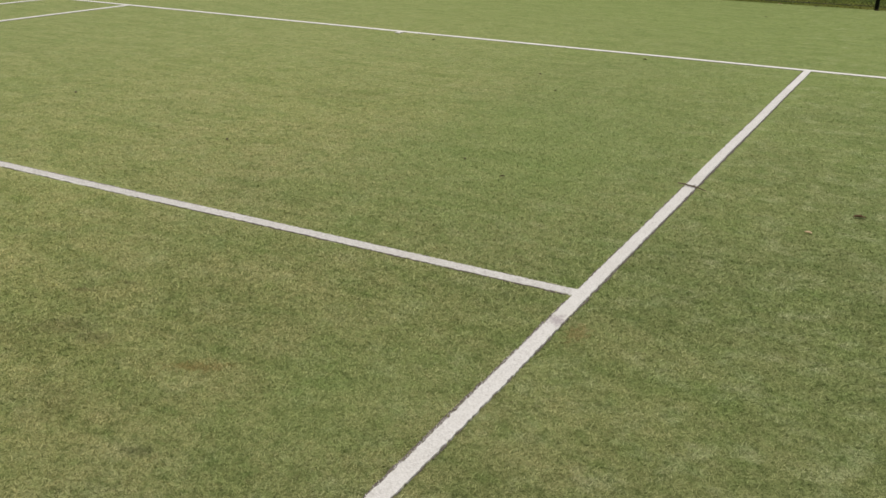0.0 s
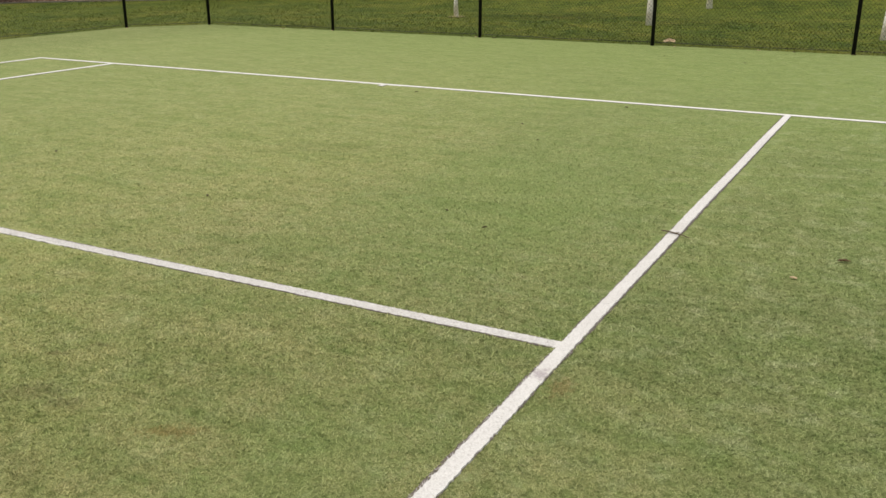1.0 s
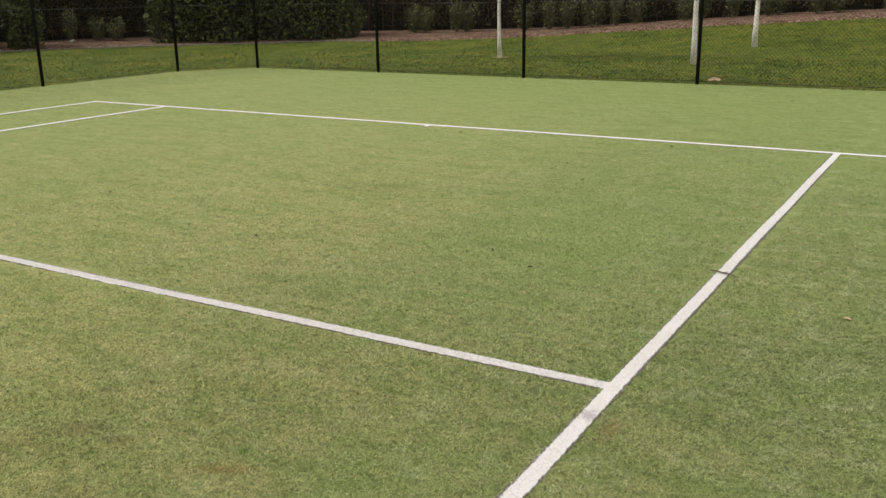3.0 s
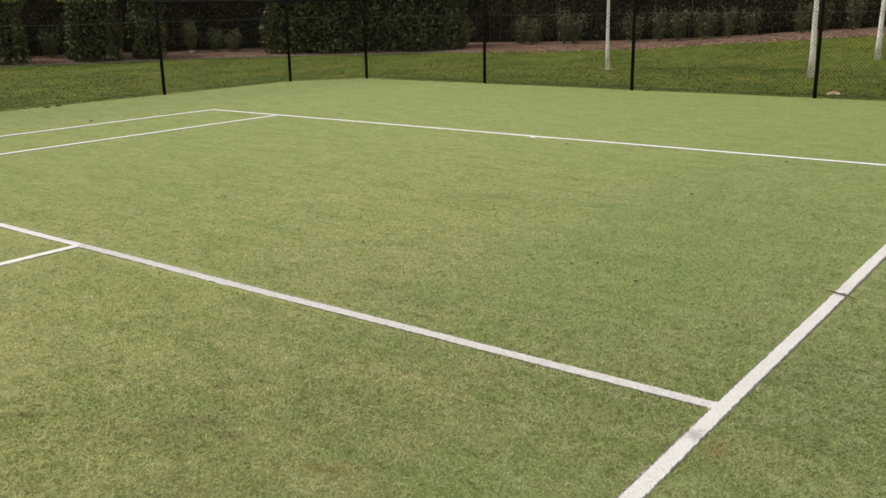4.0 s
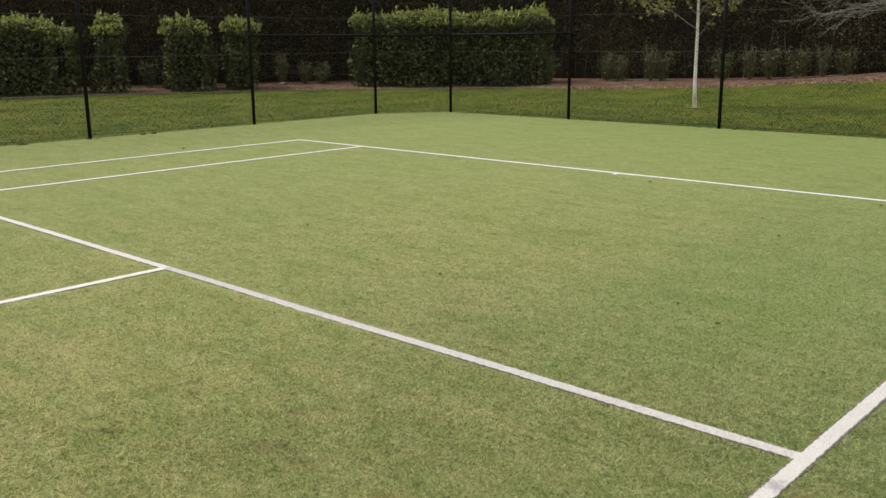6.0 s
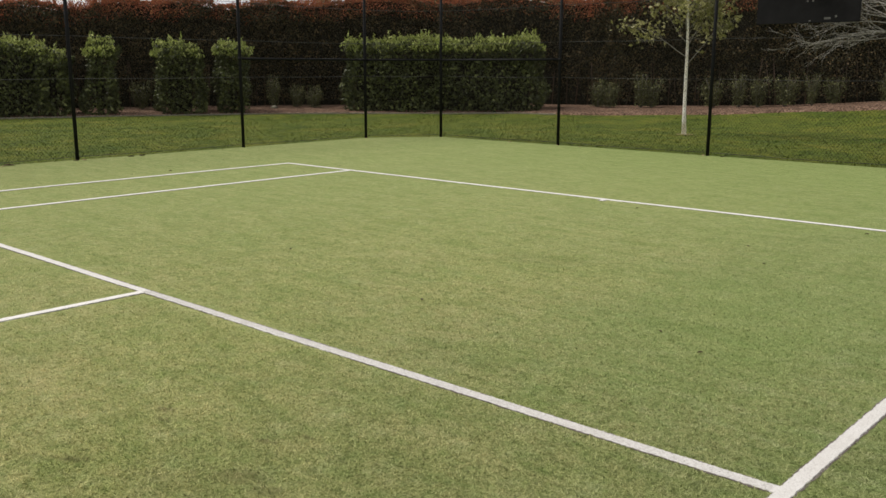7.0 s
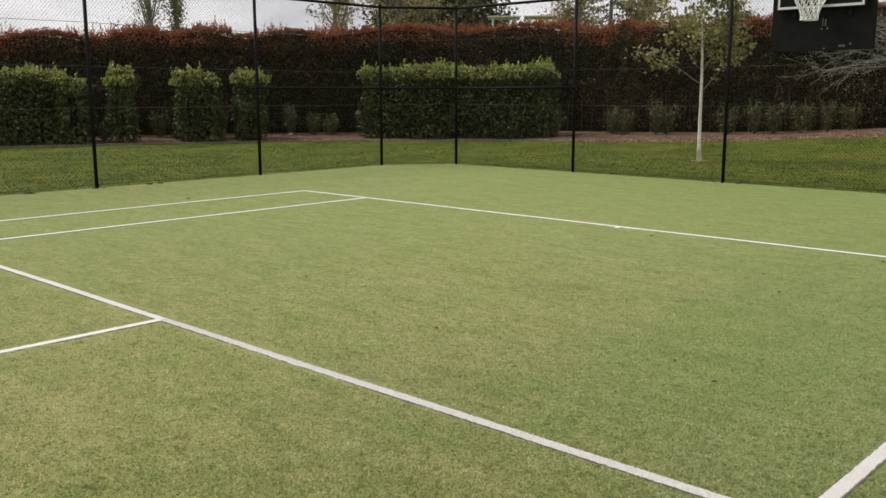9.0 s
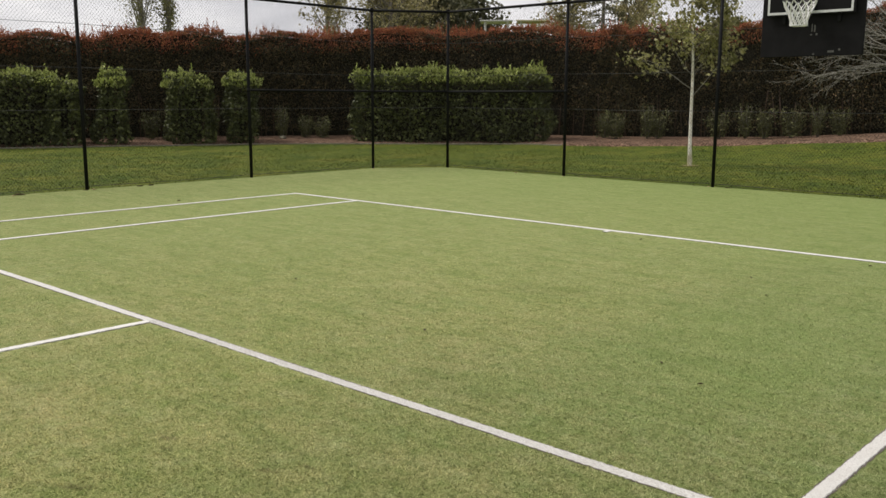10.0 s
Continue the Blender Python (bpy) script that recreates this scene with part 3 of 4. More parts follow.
def build_fence():
    fence = thing("chain_link_fence", (0, 0, 0), "tall black chain-link court fence with steel posts", "fence")
    posts = [(FENCE_LEFT, y) for y in (-8.0, -4.95, -1.91, 1.143, 4.117)] + [(x, FENCE_BACK) for x in (-7.267, -4.366, -1.428, 1.467, 4.272, 7.15)]
    tube = Tubes(12)
    r = 0.028
    tube.add([(0, 0, -0.1), (0, 0, FENCE_H)], [r, r])
    lid = Tubes(12)
    lid.add([(0, 0, FENCE_H), (0, 0, FENCE_H + 0.02), (0, 0, FENCE_H + 0.035)], [r + 0.006, r + 0.006, 0.012])
    cap = lid.mesh("post_cap", BLACK_PAINT)
    post = tube.mesh("post", BLACK_PAINT)
    for x, y in posts:
        p = attach("post", post, fence)
        p.location = (x, y, 0)
        attach("post_cap", cap, p)
    ring = Tubes(10)
    ring.add([(0, 0, -0.03), (0, 0, 0.03)], [r + 0.006, r + 0.006])
    collar = ring.mesh("clamp", BLACK_PAINT)
    for k, (x, y) in enumerate(posts):
        for z in (1.54, FENCE_H - 0.02) if 3 <= k <= 6 else (FENCE_H - 0.02,):
            c = attach("clamp", collar, fence)
            c.location = (x, y, z)
    shared = {}
    for i, ((xa, ya), (xb, yb)) in enumerate(zip(posts, posts[1:])):
        length = math.hypot(xb - xa, yb - ya)
        turn = math.atan2(yb - ya, xb - xa)
        key = round(length, 1)
        if key not in shared:
            shared[key] = wire_mesh(length, FENCE_H - 0.08)
        panel = attach("mesh_panel", shared[key], fence)
        off = Vector((math.sin(turn), -math.cos(turn), 0)) * -0.036
        panel.location = Vector((xa, ya, 0.03)) + off
        panel.rotation_euler = (0, 0, turn)
        rail = Tubes(8)
        rail.add([(xa, ya, FENCE_H - 0.02), (xb, yb, FENCE_H - 0.02)], [0.026, 0.026])
        attach("top_rail", rail.mesh("top_rail", BLACK_PAINT), fence)
        if 3 <= i <= 5:
            mid = Tubes(8)
            mid.add([(xa, ya, 1.54), (xb, yb, 1.54)], [0.022, 0.022])
            attach("mid_rail", mid.mesh("mid_rail", BLACK_PAINT), fence)
        for z in (0.05, 1.225, 1.855, 2.50):
            wire = Tubes(4)
            mx, my = (xa + xb) / 2, (ya + yb) / 2
            o = off * 1.15
            wire.add([(xa + o.x, ya + o.y, z), (mx + o.x, my + o.y, z - 0.012), (xb + o.x, yb + o.y, z)], [0.0035] * 3)
            attach("tension_wire", wire.mesh("tension_wire", GALVANISED), fence)


# ---------------------------------------------------------------- basketball backboard
def build_backboard():
    cx = 0.02
    hoop = thing("basketball_hoop", (cx, FENCE_BACK - 0.06, 1.975), "black basketball backboard with white net, mounted on the fence", "basketball hoop")
    bm = bmesh.new()
    box(bm, (1.50, 0.03, 1.32), (0, 0, 0.07 + 0.66), 0.006)
    part("backing_panel", bm, BOARD_BLACK, hoop, "scuffed black backing panel")
    bm = bmesh.new()
    box(bm, (1.30, 0.035, 0.72), (-0.02, -0.075, 0.66 + 0.36), 0.008)
    board = part("board", bm, BOARD_BLACK, hoop, "black board with a white border")
    for name, size, at in (("border_stripe", (1.24, 0.006, 0.035), (-0.02, -0.095, 0.70)), ("border_stripe", (1.24, 0.006, 0.035), (-0.02, -0.095, 1.34)),
                           ("border_stripe", (0.03, 0.006, 0.604), (-0.625, -0.095, 1.02)), ("border_stripe", (0.03, 0.006, 0.604), (0.585, -0.095, 1.02)),
                           ("target_stripe", (0.42, 0.006, 0.04), (-0.02, -0.095, 0.905)), ("target_stripe", (0.42, 0.006, 0.04), (-0.02, -0.095, 1.22)),
                           ("target_stripe", (0.04, 0.006, 0.274), (-0.21, -0.095, 1.0625)), ("target_stripe", (0.04, 0.006, 0.274), (0.17, -0.095, 1.0625))):
        bm = bmesh.new()
        box(bm, size, at)
        part(name, bm, WHITE_TAPE, board, "white painted stripe")
    for x in (-0.4, 0.4):
        bm = bmesh.new()
        box(bm, (0.05, 0.045, 0.9), (x, -0.036, 1.0), 0.004)
        part("spacer", bm, BLACK_PAINT, hoop)
    bm = bmesh.new()
    box(bm, (0.16, 0.14, 0.10), (-0.02, -0.16, 0.82), 0.008)
    part("bracket", bm, RING_STEEL, hoop)
    rr, ry, rz = 0.232, -0.46, 0.835
    ring = Tubes(8)
    circle = [(-0.02 + rr * math.cos(a), ry + rr * math.sin(a), rz) for a in np.linspace(0, 2 * math.pi, 33)]
    ring.add(circle, [0.011] * 33, cap=False)
    rim = attach("ring", ring.mesh("ring", RING_STEEL), hoop, "dark steel hoop ring")
    net = Tubes(5)
    strands = 12
    profile = ((0, 0.232), (0.09, 0.20), (0.19, 0.145), (0.29, 0.115), (0.35, 0.120))
    for k in range(strands):
        for sgn in (1, -1):
            pts = []
            for i, (drop, rad) in enumerate(profile):
                a = 2 * math.pi * (k + sgn * i * 0.5) / strands
                pts.append((-0.02 + rad * math.cos(a), ry + rad * math.sin(a), rz - drop))
            net.add(pts, [0.0085] * len(pts), cap=False)
    low = [(-0.02 + 0.120 * math.cos(a), ry + 0.120 * math.sin(a), rz - 0.35) for a in np.linspace(0, 2 * math.pi, 13)]
    net.add(low, [0.008] * 13, cap=False)
    attach("net", net.mesh("net", NET_WHITE), rim, "white cord net")
    for x, z, sx, sz in ((0.01, 0.48, 0.014, 0.11), (0.05, 0.47, 0.02, 0.10), (0.0, 0.38, 0.025, 0.02), (0.08, 0.385, 0.025, 0.03), (0.30, 0.13, 0.09, 0.03), (0.42, 0.155, 0.03, 0.03), (0.05, 0.10, 0.03, 0.015)):
        bm = bmesh.new()
        box(bm, (sx, 0.004, sz), (x, -0.017, z), 0.0015)
        part("scuff_mark", bm, SCUFF, hoop, "pale scuff mark")


# ---------------------------------------------------------------- hedges and shrubs
def lumps(s, z, rng, amp):
    ph = rng.uniform(0, 6.28, 8)
    return amp * (0.5 * np.sin(s * 1.1 + ph[0]) + 0.35 * np.sin(s * 2.7 + z * 1.9 + ph[1]) + 0.3 * np.sin(z * 4.1 + s * 0.9 + ph[2])
                  + 0.25 * np.sin(s * 6.3 - z * 3 + ph[3]))


def build_tall_hedge():
    p, n = bed_line(0.5)
    hedge = thing("photinia_hedge", (0, 0, 0), "tall clipped dark hedge with rusty red new growth on top", "hedge")
    front = p + n * 3.1
    back = p + n * 4.6
    gz = land(front[:, 0], front[:, 1]) + 0.05
    sarr = np.arange(len(p)) * 0.5
    high = 3.03 + 0.42 * smooth01((front[:, 1] - 2) / 5) + 0.06 * np.sin(sarr * 0.45) + 0.05 * np.sin(sarr * 1.3 + 1) + 0.09 * np.sin(sarr * 2.3 + 1.5 * np.sin(sarr * 0.5))
    # inner block, closed to the view; shade between the leaves is its near-black colour
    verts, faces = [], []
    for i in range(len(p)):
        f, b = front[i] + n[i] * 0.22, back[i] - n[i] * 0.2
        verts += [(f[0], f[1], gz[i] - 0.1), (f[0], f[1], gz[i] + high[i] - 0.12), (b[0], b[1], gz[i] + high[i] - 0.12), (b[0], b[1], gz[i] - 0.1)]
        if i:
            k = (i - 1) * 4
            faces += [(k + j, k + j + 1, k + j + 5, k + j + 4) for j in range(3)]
    attach("shade_core", mesh_of("shade_core", verts, faces, DARK_CORE), hedge, "near-black core coloured as the shade inside the hedge")
    rng = np.random.default_rng(11)
    stems = Tubes(6)
    for k in range(0, len(p) - 1):
        for _ in range(2):
            q = front[k] + (front[k + 1] - front[k]) * rng.uniform(0, 1) + n[k] * rng.uniform(0.08, 0.2)
            top = rng.uniform(0.9, 1.6)
            lean = rng.normal(0, 0.08, 2)
            stems.add([(q[0], q[1], gz[k] - 0.05), (q[0] + lean[0], q[1] + lean[1], gz[k] + top)], [rng.uniform(0.02, 0.035), 0.012])
    attach("woody_base", stems.mesh("woody_base", HEDGE_STEM), hedge, "brown woody stems at the foot", "stuff")
    c = 210000
    f = rng.uniform(0, len(p) - 1.01, c)
    i = f.astype(int)
    w = (f - i)[:, None]
    base = front[i] * (1 - w) + front[i + 1] * w
    nn = n[i]
    s = f * 0.5
    ground = gz[i]
    z = (0.06 + 0.94 * rng.uniform(0, 1, c) ** 0.85) * high[i]
    depth = -lumps(s, z, rng, 0.21) + rng.gamma(1.2, 0.07, c) - 0.06
    depth += 0.25 * smooth01((z - high[i] + 0.5) / 0.5)
    pts = np.column_stack([base + nn * depth[:, None], ground + z])
    me = leaf_mesh("foliage", pts, 0.07, PHOTINIA, rng, up=0.1, out=np.column_stack([-nn * 0.5, np.zeros(c)]))
    attach("foliage", me, hedge, "dense dark green and bronze leaves", "stuff")
    # new growth: a close red coat over the clipped top, and upright shoots that stand out of it
    c = 130000
    f = rng.uniform(0, len(p) - 1.01, c)
    s = f * 0.5
    across = rng.uniform(0.0, 1.0, c) ** 1.5 * 1.4
    swell = 0.07 * np.sin(s * 1.9 + 0.8 * np.sin(s * 0.7)) + 0.05 * np.sin(s * 4.3 + across * 3)
    z = -0.64 + rng.uniform(0, 1, c) ** 0.6 * (0.70 + swell)
    count = 9000
    sf = rng.uniform(0, len(p) - 1.01, count)
    tall = np.minimum(0.32, rng.gamma(2.0, 0.055, count)) * (0.9 + 0.75 * np.sin(sf * 1.3 + np.sin(sf * 0.35) * 2))
    reach = rng.uniform(0.0, 1.4, count) ** 1.2
    each = 14
    u = np.tile(np.linspace(0.0, 1.0, each), count)
    f2 = np.repeat(sf, each) + rng.normal(0, 0.085, count * each) * (1.1 - u) + np.repeat(rng.normal(0, 0.10, count), each) * u
    a2 = np.repeat(reach, each) + rng.normal(0, 0.025, count * each)
    z2 = -0.05 + u * (0.08 + np.repeat(tall, each))
    f, across, z = np.concatenate([f, np.clip(f2, 0, len(p) - 1.01)]), np.concatenate([across, a2]), np.concatenate([z, z2])
    i = f.astype(int)
    w = (f - i)[:, None]
    base = front[i] * (1 - w) + front[i + 1] * w
    side = -lumps(f * 0.5, z + high[i], rng, 0.12) * (across < 0.3) - 0.06 + 0.18 * smooth01((z + 0.4) / 0.4)
    pts = np.column_stack([base + n[i] * (across + side)[:, None], gz[i] + high[i] + z])
    me = leaf_mesh("new_growth", pts, 0.058, RED_TIP, rng, up=1.3, width=0.26)
    attach("new_growth", me, hedge, "rusty red young leaves", "stuff")


def build_laurel(s0, s1, off, depth, high, seed, form, label):
    """A clipped laurel block between two stations of the bed's edge."""
    p, n = bed_line(0.25)
    i0, i1 = int(s0 / 0.25), int(s1 / 0.25)
    mid = (i0 + i1) // 2
    a, b = p[i0] + n[i0] * off, p[i1] + n[i1] * off
    d = (b - a) / np.linalg.norm(b - a)
    nn = np.array([-d[1], d[0]])
    length = float(np.linalg.norm(b - a))
    org = p[mid] + n[mid] * off
    gz = float(land(*org)) + 0.04
    hedge = thing("laurel_hedge", (org[0], org[1], gz), label, "hedge", "clipped laurel blocks")
    rng = np.random.default_rng(seed)
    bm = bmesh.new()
    # solid block whose near-black colour stands for the shade behind the leaves
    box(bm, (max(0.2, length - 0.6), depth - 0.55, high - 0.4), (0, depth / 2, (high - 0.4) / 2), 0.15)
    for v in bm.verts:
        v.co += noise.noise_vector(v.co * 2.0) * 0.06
    core = part("shade_core", bm, DARK_CORE, hedge, "near-black core coloured as the shade between inner branches")
    ang = math.atan2(d[1], d[0])
    waist, foot, skew = form

    def shape(q):
        """Ragged clipping: a nipped-in waist, a wider foot, ends that lean, and shoots that stand out of the top."""
        u = np.clip(q[:, 2] / high, 0, 1.2)
        sidef = np.clip(np.abs(q[:, 0]) / (length / 2) - 1 + 0.7 / length, 0, 0.7 / length) * length / 0.7
        pull = -waist * np.exp(-((u - 0.62) / 0.16) ** 2) + foot * np.exp(-((u - 0.30) / 0.2) ** 2) - 0.5 * foot * smooth01((0.1 - u) / 0.1)
        q[:, 0] += np.sign(q[:, 0]) * sidef * pull + skew * (u - 0.5)
        q[:, 2] += smooth01((u - 0.85) / 0.15) * (0.035 * np.sin(q[:, 0] * 2.3 + seed) + 0.03 * np.sin(q[:, 0] * 5.1 + 2 * seed) - 0.05)
        return q

    hedge.rotation_euler = (0, 0, ang)
    area_f, area_e, area_t = length * high, depth * high, length * depth
    dens = 520

    def surface(count, which):
        u, v = rng.uniform(0, 1, count), rng.uniform(0, 1, count)
        inset = rng.gamma(1.3, 0.06, count) - 0.05
        if which == "front":
            x, z = (u - 0.5) * length, v * high
            y = inset - lumps(x, z, rng, 0.20)
            x += lumps(z * 1.7, u, rng, 0.10) * np.sign(x) * (np.abs(x) > length / 2 - 0.35)
        elif which == "top":
            x, y = (u - 0.5) * length, v * depth
            z = high - inset * 1.2 + lumps(x * 1.6, y, rng, 0.08)
        else:
            y, z = u * depth, v * high
            x = (length / 2 - inset) * (1 if which == "right" else -1) + lumps(y + (3 if which == "right" else 0), z * 1.5, rng, 0.17)
        return np.column_stack([x, y, z])

    body = np.concatenate([surface(int(area_f * dens), "front"), surface(int(area_e * dens), "left"), surface(int(area_e * dens), "right"), surface(int(area_t * dens * 0.5), "top")])
    attach("foliage", leaf_mesh("foliage", shape(body), 0.105, LAUREL, rng, up=0.3, out=np.array([0, -0.4, 0])), hedge, "glossy dark green laurel leaves", "stuff")
    # top and upper rim get the lighter leaves, a painted band of top light
    top = surface(int(area_t * dens * 1.0), "top")
    top[:, 2] += rng.uniform(-0.10, 0.12, len(top)) + 0.10 * np.maximum(0, np.sin(top[:, 0] * 7 + seed) * np.sin(top[:, 1] * 6 + top[:, 0] * 2))
    lip = surface(int(length * 0.32 * dens), "front")
    lip[:, 2] = high - 0.30 * rng.uniform(0, 1, len(lip)) ** 1.3
    ends = np.concatenate([surface(int(depth * 0.3 * dens), "left"), surface(int(depth * 0.3 * dens), "right")])
    ends[:, 2] = high - 0.26 * rng.uniform(0, 1, len(ends))
    shoots = top[rng.uniform(0, 1, len(top)) < 0.018]
    shoots = np.repeat(shoots, 5, axis=0) + np.column_stack([rng.normal(0, 0.02, (len(shoots) * 5, 2)), np.tile(np.linspace(0.04, 0.20, 5), len(shoots))])
    tips = shape(np.concatenate([top, lip, ends, shoots]))
    attach("new_growth", leaf_mesh("new_growth", tips, 0.105, LAUREL_LIT_TIP, rng, up=1.4, width=0.27), hedge, "fresh yellow-green top leaves, coloured lighter as if lit from above", "stuff")
    return core


def make_shrub(seed, high, wide):
    rng = np.random.default_rng(seed)
    shrub = thing("young_shrub", (0, 0, 0), "young green shrub planted in bark mulch by the hedge", "shrub", "young shrubs along the hedge")
    stems = Tubes(5)
    tips = []
    for k in range(11):
        a = rng.uniform(0, 6.28)
        r = wide * rng.uniform(0.25, 0.55)
        h = high * rng.uniform(0.6, 1.0)
        pts = [(0.03 * math.cos(a), 0.03 * math.sin(a), -0.03), (r * 0.4 * math.cos(a), r * 0.4 * math.sin(a), h * 0.5), (r * math.cos(a), r * math.sin(a), h)]
        stems.add(pts, [0.008, 0.005, 0.002])
        for _ in range(95):
            u = rng.uniform(0.15, 1.0)
            q = Vector(pts[0]).lerp(Vector(pts[2]), u)
            tips.append((q.x + rng.normal(0, wide * 0.13), q.y + rng.normal(0, wide * 0.13), max(0.05, q.z + rng.normal(0, 0.07))))
    attach("stem", stems.mesh("stem", GREY_BARK), shrub)
    attach("foliage", leaf_mesh("foliage", tips, 0.062, SHRUB_LEAF, rng, up=0.8, width=0.25), shrub, kind="stuff")
    return shrub


def build_shrubs():
    p, n = bed_line(0.25)
    kinds = [make_shrub(31, 0.92, 0.54), make_shrub(32, 0.78, 0.60), make_shrub(33, 1.05, 0.46)]
    rng = random.Random(8)
    first = int(np.argmin(np.hypot(p[:, 0] + 9.8, p[:, 1] - 14.6)))
    last = int(np.argmin(np.hypot(p[:, 0] - 9.0, p[:, 1] - 16.6)))
    spots = [(i + rng.randint(-1, 1), 2.15 + rng.uniform(-0.2, 0.2)) for i in range(first, last, 3)]
    gap = int(np.argmin(np.hypot(p[:, 0] + 17.0, p[:, 1] - 8.9)))
    spots += [(gap - 1, 1.9), (gap + 2, 2.1), (gap + 4, 1.7), (gap - 9, 2.0), (gap - 16, 1.9)]
    for k, (i, off) in enumerate(spots):
        q = p[i] + n[i] * off
        m = pose(q[0], q[1], float(land(*q)) + 0.10, 0, 0, rng.uniform(0, 360))
        if k < 3:
            kinds[k].matrix_basis = m
        else:
            ob = copy_thing(kinds[k % 3], m)
            sc = rng.uniform(0.8, 1.2)
            ob.scale = (sc, sc, sc * rng.uniform(0.9, 1.1))


# ---------------------------------------------------------------- trees
def grow(tubes, tips, rng, start, way, length, radius, level, droop=0.0, spread=0.55, kids=4):
    """A bent limb with side twigs; gathers places for leaves along its outer half."""
    pts, p, d = [Vector(start)], Vector(start), Vector(way).normalized()
    steps = 5
    for i in range(steps):
        d = (d + Vector(rng.normal(0, 0.11 if droop else 0.10, 3)) + Vector((0, 0, 0.05 - droop))).normalized()
        p = p + d * (length / steps)
        pts.append(p.copy())
    tubes.add(pts, [max(0.0022, radius * (1 - 0.78 * i / steps)) for i in range(steps + 1)])
    for i in range(2, steps + 1):
        tips.append((pts[i], level))
    if level > 0:
        for k in range(kids):
            j = 1 + int(rng.integers(0, steps - 1))
            q = pts[j].lerp(pts[j + 1], float(rng.uniform(0, 1)))
            w = (pts[j + 1] - pts[j]).normalized()
            side = Vector(rng.normal(0, 1, 3))
            side = (side - w * side.dot(w)).normalized()
            grow(tubes, tips, rng, q, w + Vector((side.x, side.y, side.z * (0.55 if droop else 1.0))) * (spread + rng.uniform(0, 0.5)), length * rng.uniform(0.35, 0.6), radius * 0.42, level - 1, droop, spread, max(2, kids - 1))


def build_birch(x, y, high, radius, seed, limbs, leaves_each, label, lean=(0.0, 0.0), bare=False, pit=False):
    z = float(land(x, y))
    tree = thing("birch_tree", (x, y, z), label, "tree", "young birches on the lawn")
    rng = np.random.default_rng(seed)
    trunk = Tubes(12)
    steps = 12
    pts, rad = [], []
    for i in range(steps + 1):
        u = i / steps
        pts.append((lean[0] * u * high + 0.02 * math.sin(u * 9 + seed), lean[1] * u * high + 0.02 * math.cos(u * 7 + seed), u * high - 0.05))
        rad.append(radius * (1 - 0.85 * u) * (1.35 if i == 0 else 1.0))
    trunk.add(pts, rad)
    attach("trunk", trunk.mesh("trunk", BIRCH), tree, "white bark with dark flecks")
    tips = []
    for h, dx, dy, up, length, r in limbs:
        twigs = Tubes(5)
        start = (lean[0] * h, lean[1] * h, h)
        grow(twigs, tips, rng, start, (dx, dy, up), length, r, 3 if bare else 2, droop=0.06 if bare else 0.0, spread=0.5 if bare else 0.55, kids=5 if bare else 4)
        attach("branch", twigs.mesh("branch", BARE_TWIG if bare else PALE_TWIG), tree, "slender pale branch")
    spots = []
    for q, level in tips:
        for _ in range(leaves_each):
            if rng.uniform() < 0.75:
                spots.append(tuple(np.array(q) + rng.normal(0, 0.075, 3)))
    if spots:
        attach("leaves", leaf_mesh("leaves", spots, 0.09, BIRCH_LEAF, rng, up=-0.2, width=0.36), tree, "sparse yellow-green leaves", "stuff")
    if not pit:
        return
    bm = bmesh.new()
    bmesh.ops.create_circle(bm, cap_ends=True, segments=22, radius=0.17)
    for v in bm.verts:
        k = 1 + 0.28 * noise.noise(v.co * 5 + Vector((seed, 0, 0)))
        v.co = Vector((x + v.co.x * k, y + v.co.y * k, float(land(x + v.co.x * k, y + v.co.y * k)) + 0.005))
    tagged(part("tree_pit", bm, DRY_GRASS, None), "dry bare soil ring round a birch trunk", "soil", kind="structure")


def build_birches():
    rng = random.Random(21)
    crown = [(1.45, 0.75, 0.55, 0.75, 0.95, 0.011), (1.62, -0.85, -0.62, 0.62, 1.15, 0.013)]
    crown += [(1.95 + 0.2 * k, 0.7 + 0.1 * (k % 3), 0.75 - 0.3 * (k % 2), 0.8, 0.82, 0.009) for k in range(5)]
    h = 1.8
    while h < 5.0:
        a = rng.uniform(0, 6.28)
        reach = 0.88 * (1 - max(0, h - 2.6) / 3.6)
        crown.append((h, math.cos(a), math.sin(a), rng.uniform(0.7, 1.3), reach, 0.009))
        h += 0.12
    build_birch(-3.93, 9.45, 5.6, 0.042, 4, crown, 3, "slender young birch with sparse yellow-green leaves", (-0.028, -0.025), pit=True)
    for k, (x, y, r, lean) in enumerate(((0.36, 9.15, 0.054, (0.012, 0)), (0.73, 12.8, 0.056, (0.02, 0)), (4.56, 7.95, 0.056, (0.02, 0)), (4.64, 12.6, 0.065, (0.05, 0)))):
        limbs = [(2.02, -0.95, -0.30, 0.14, 1.75, 0.015), (1.97, -0.80, -0.60, 0.05, 1.6, 0.012), (2.12, -0.99, -0.10, 0.18, 1.6, 0.013), (1.80, -0.80, -0.45, 0.75, 1.2, 0.015),
                 (2.22, -0.90, -0.45, 0.22, 1.5, 0.012), (2.36, -0.97, -0.20, 0.28, 1.5, 0.012), (1.95, -0.93, 0.20, 0.02, 1.4, 0.011)] if k == 0 else []
        hh = 2.0
        while hh < 4.8:
            a = rng.uniform(0, 6.28)
            limbs.append((hh, math.cos(a), math.sin(a), 0.7, 1.7 * (1 - (hh - 2) / 4), 0.018))
            hh += 0.28
        build_birch(x, y, 5.8, r, 40 + k, limbs, 0, "nearly bare birch with a thick white trunk", lean, True)


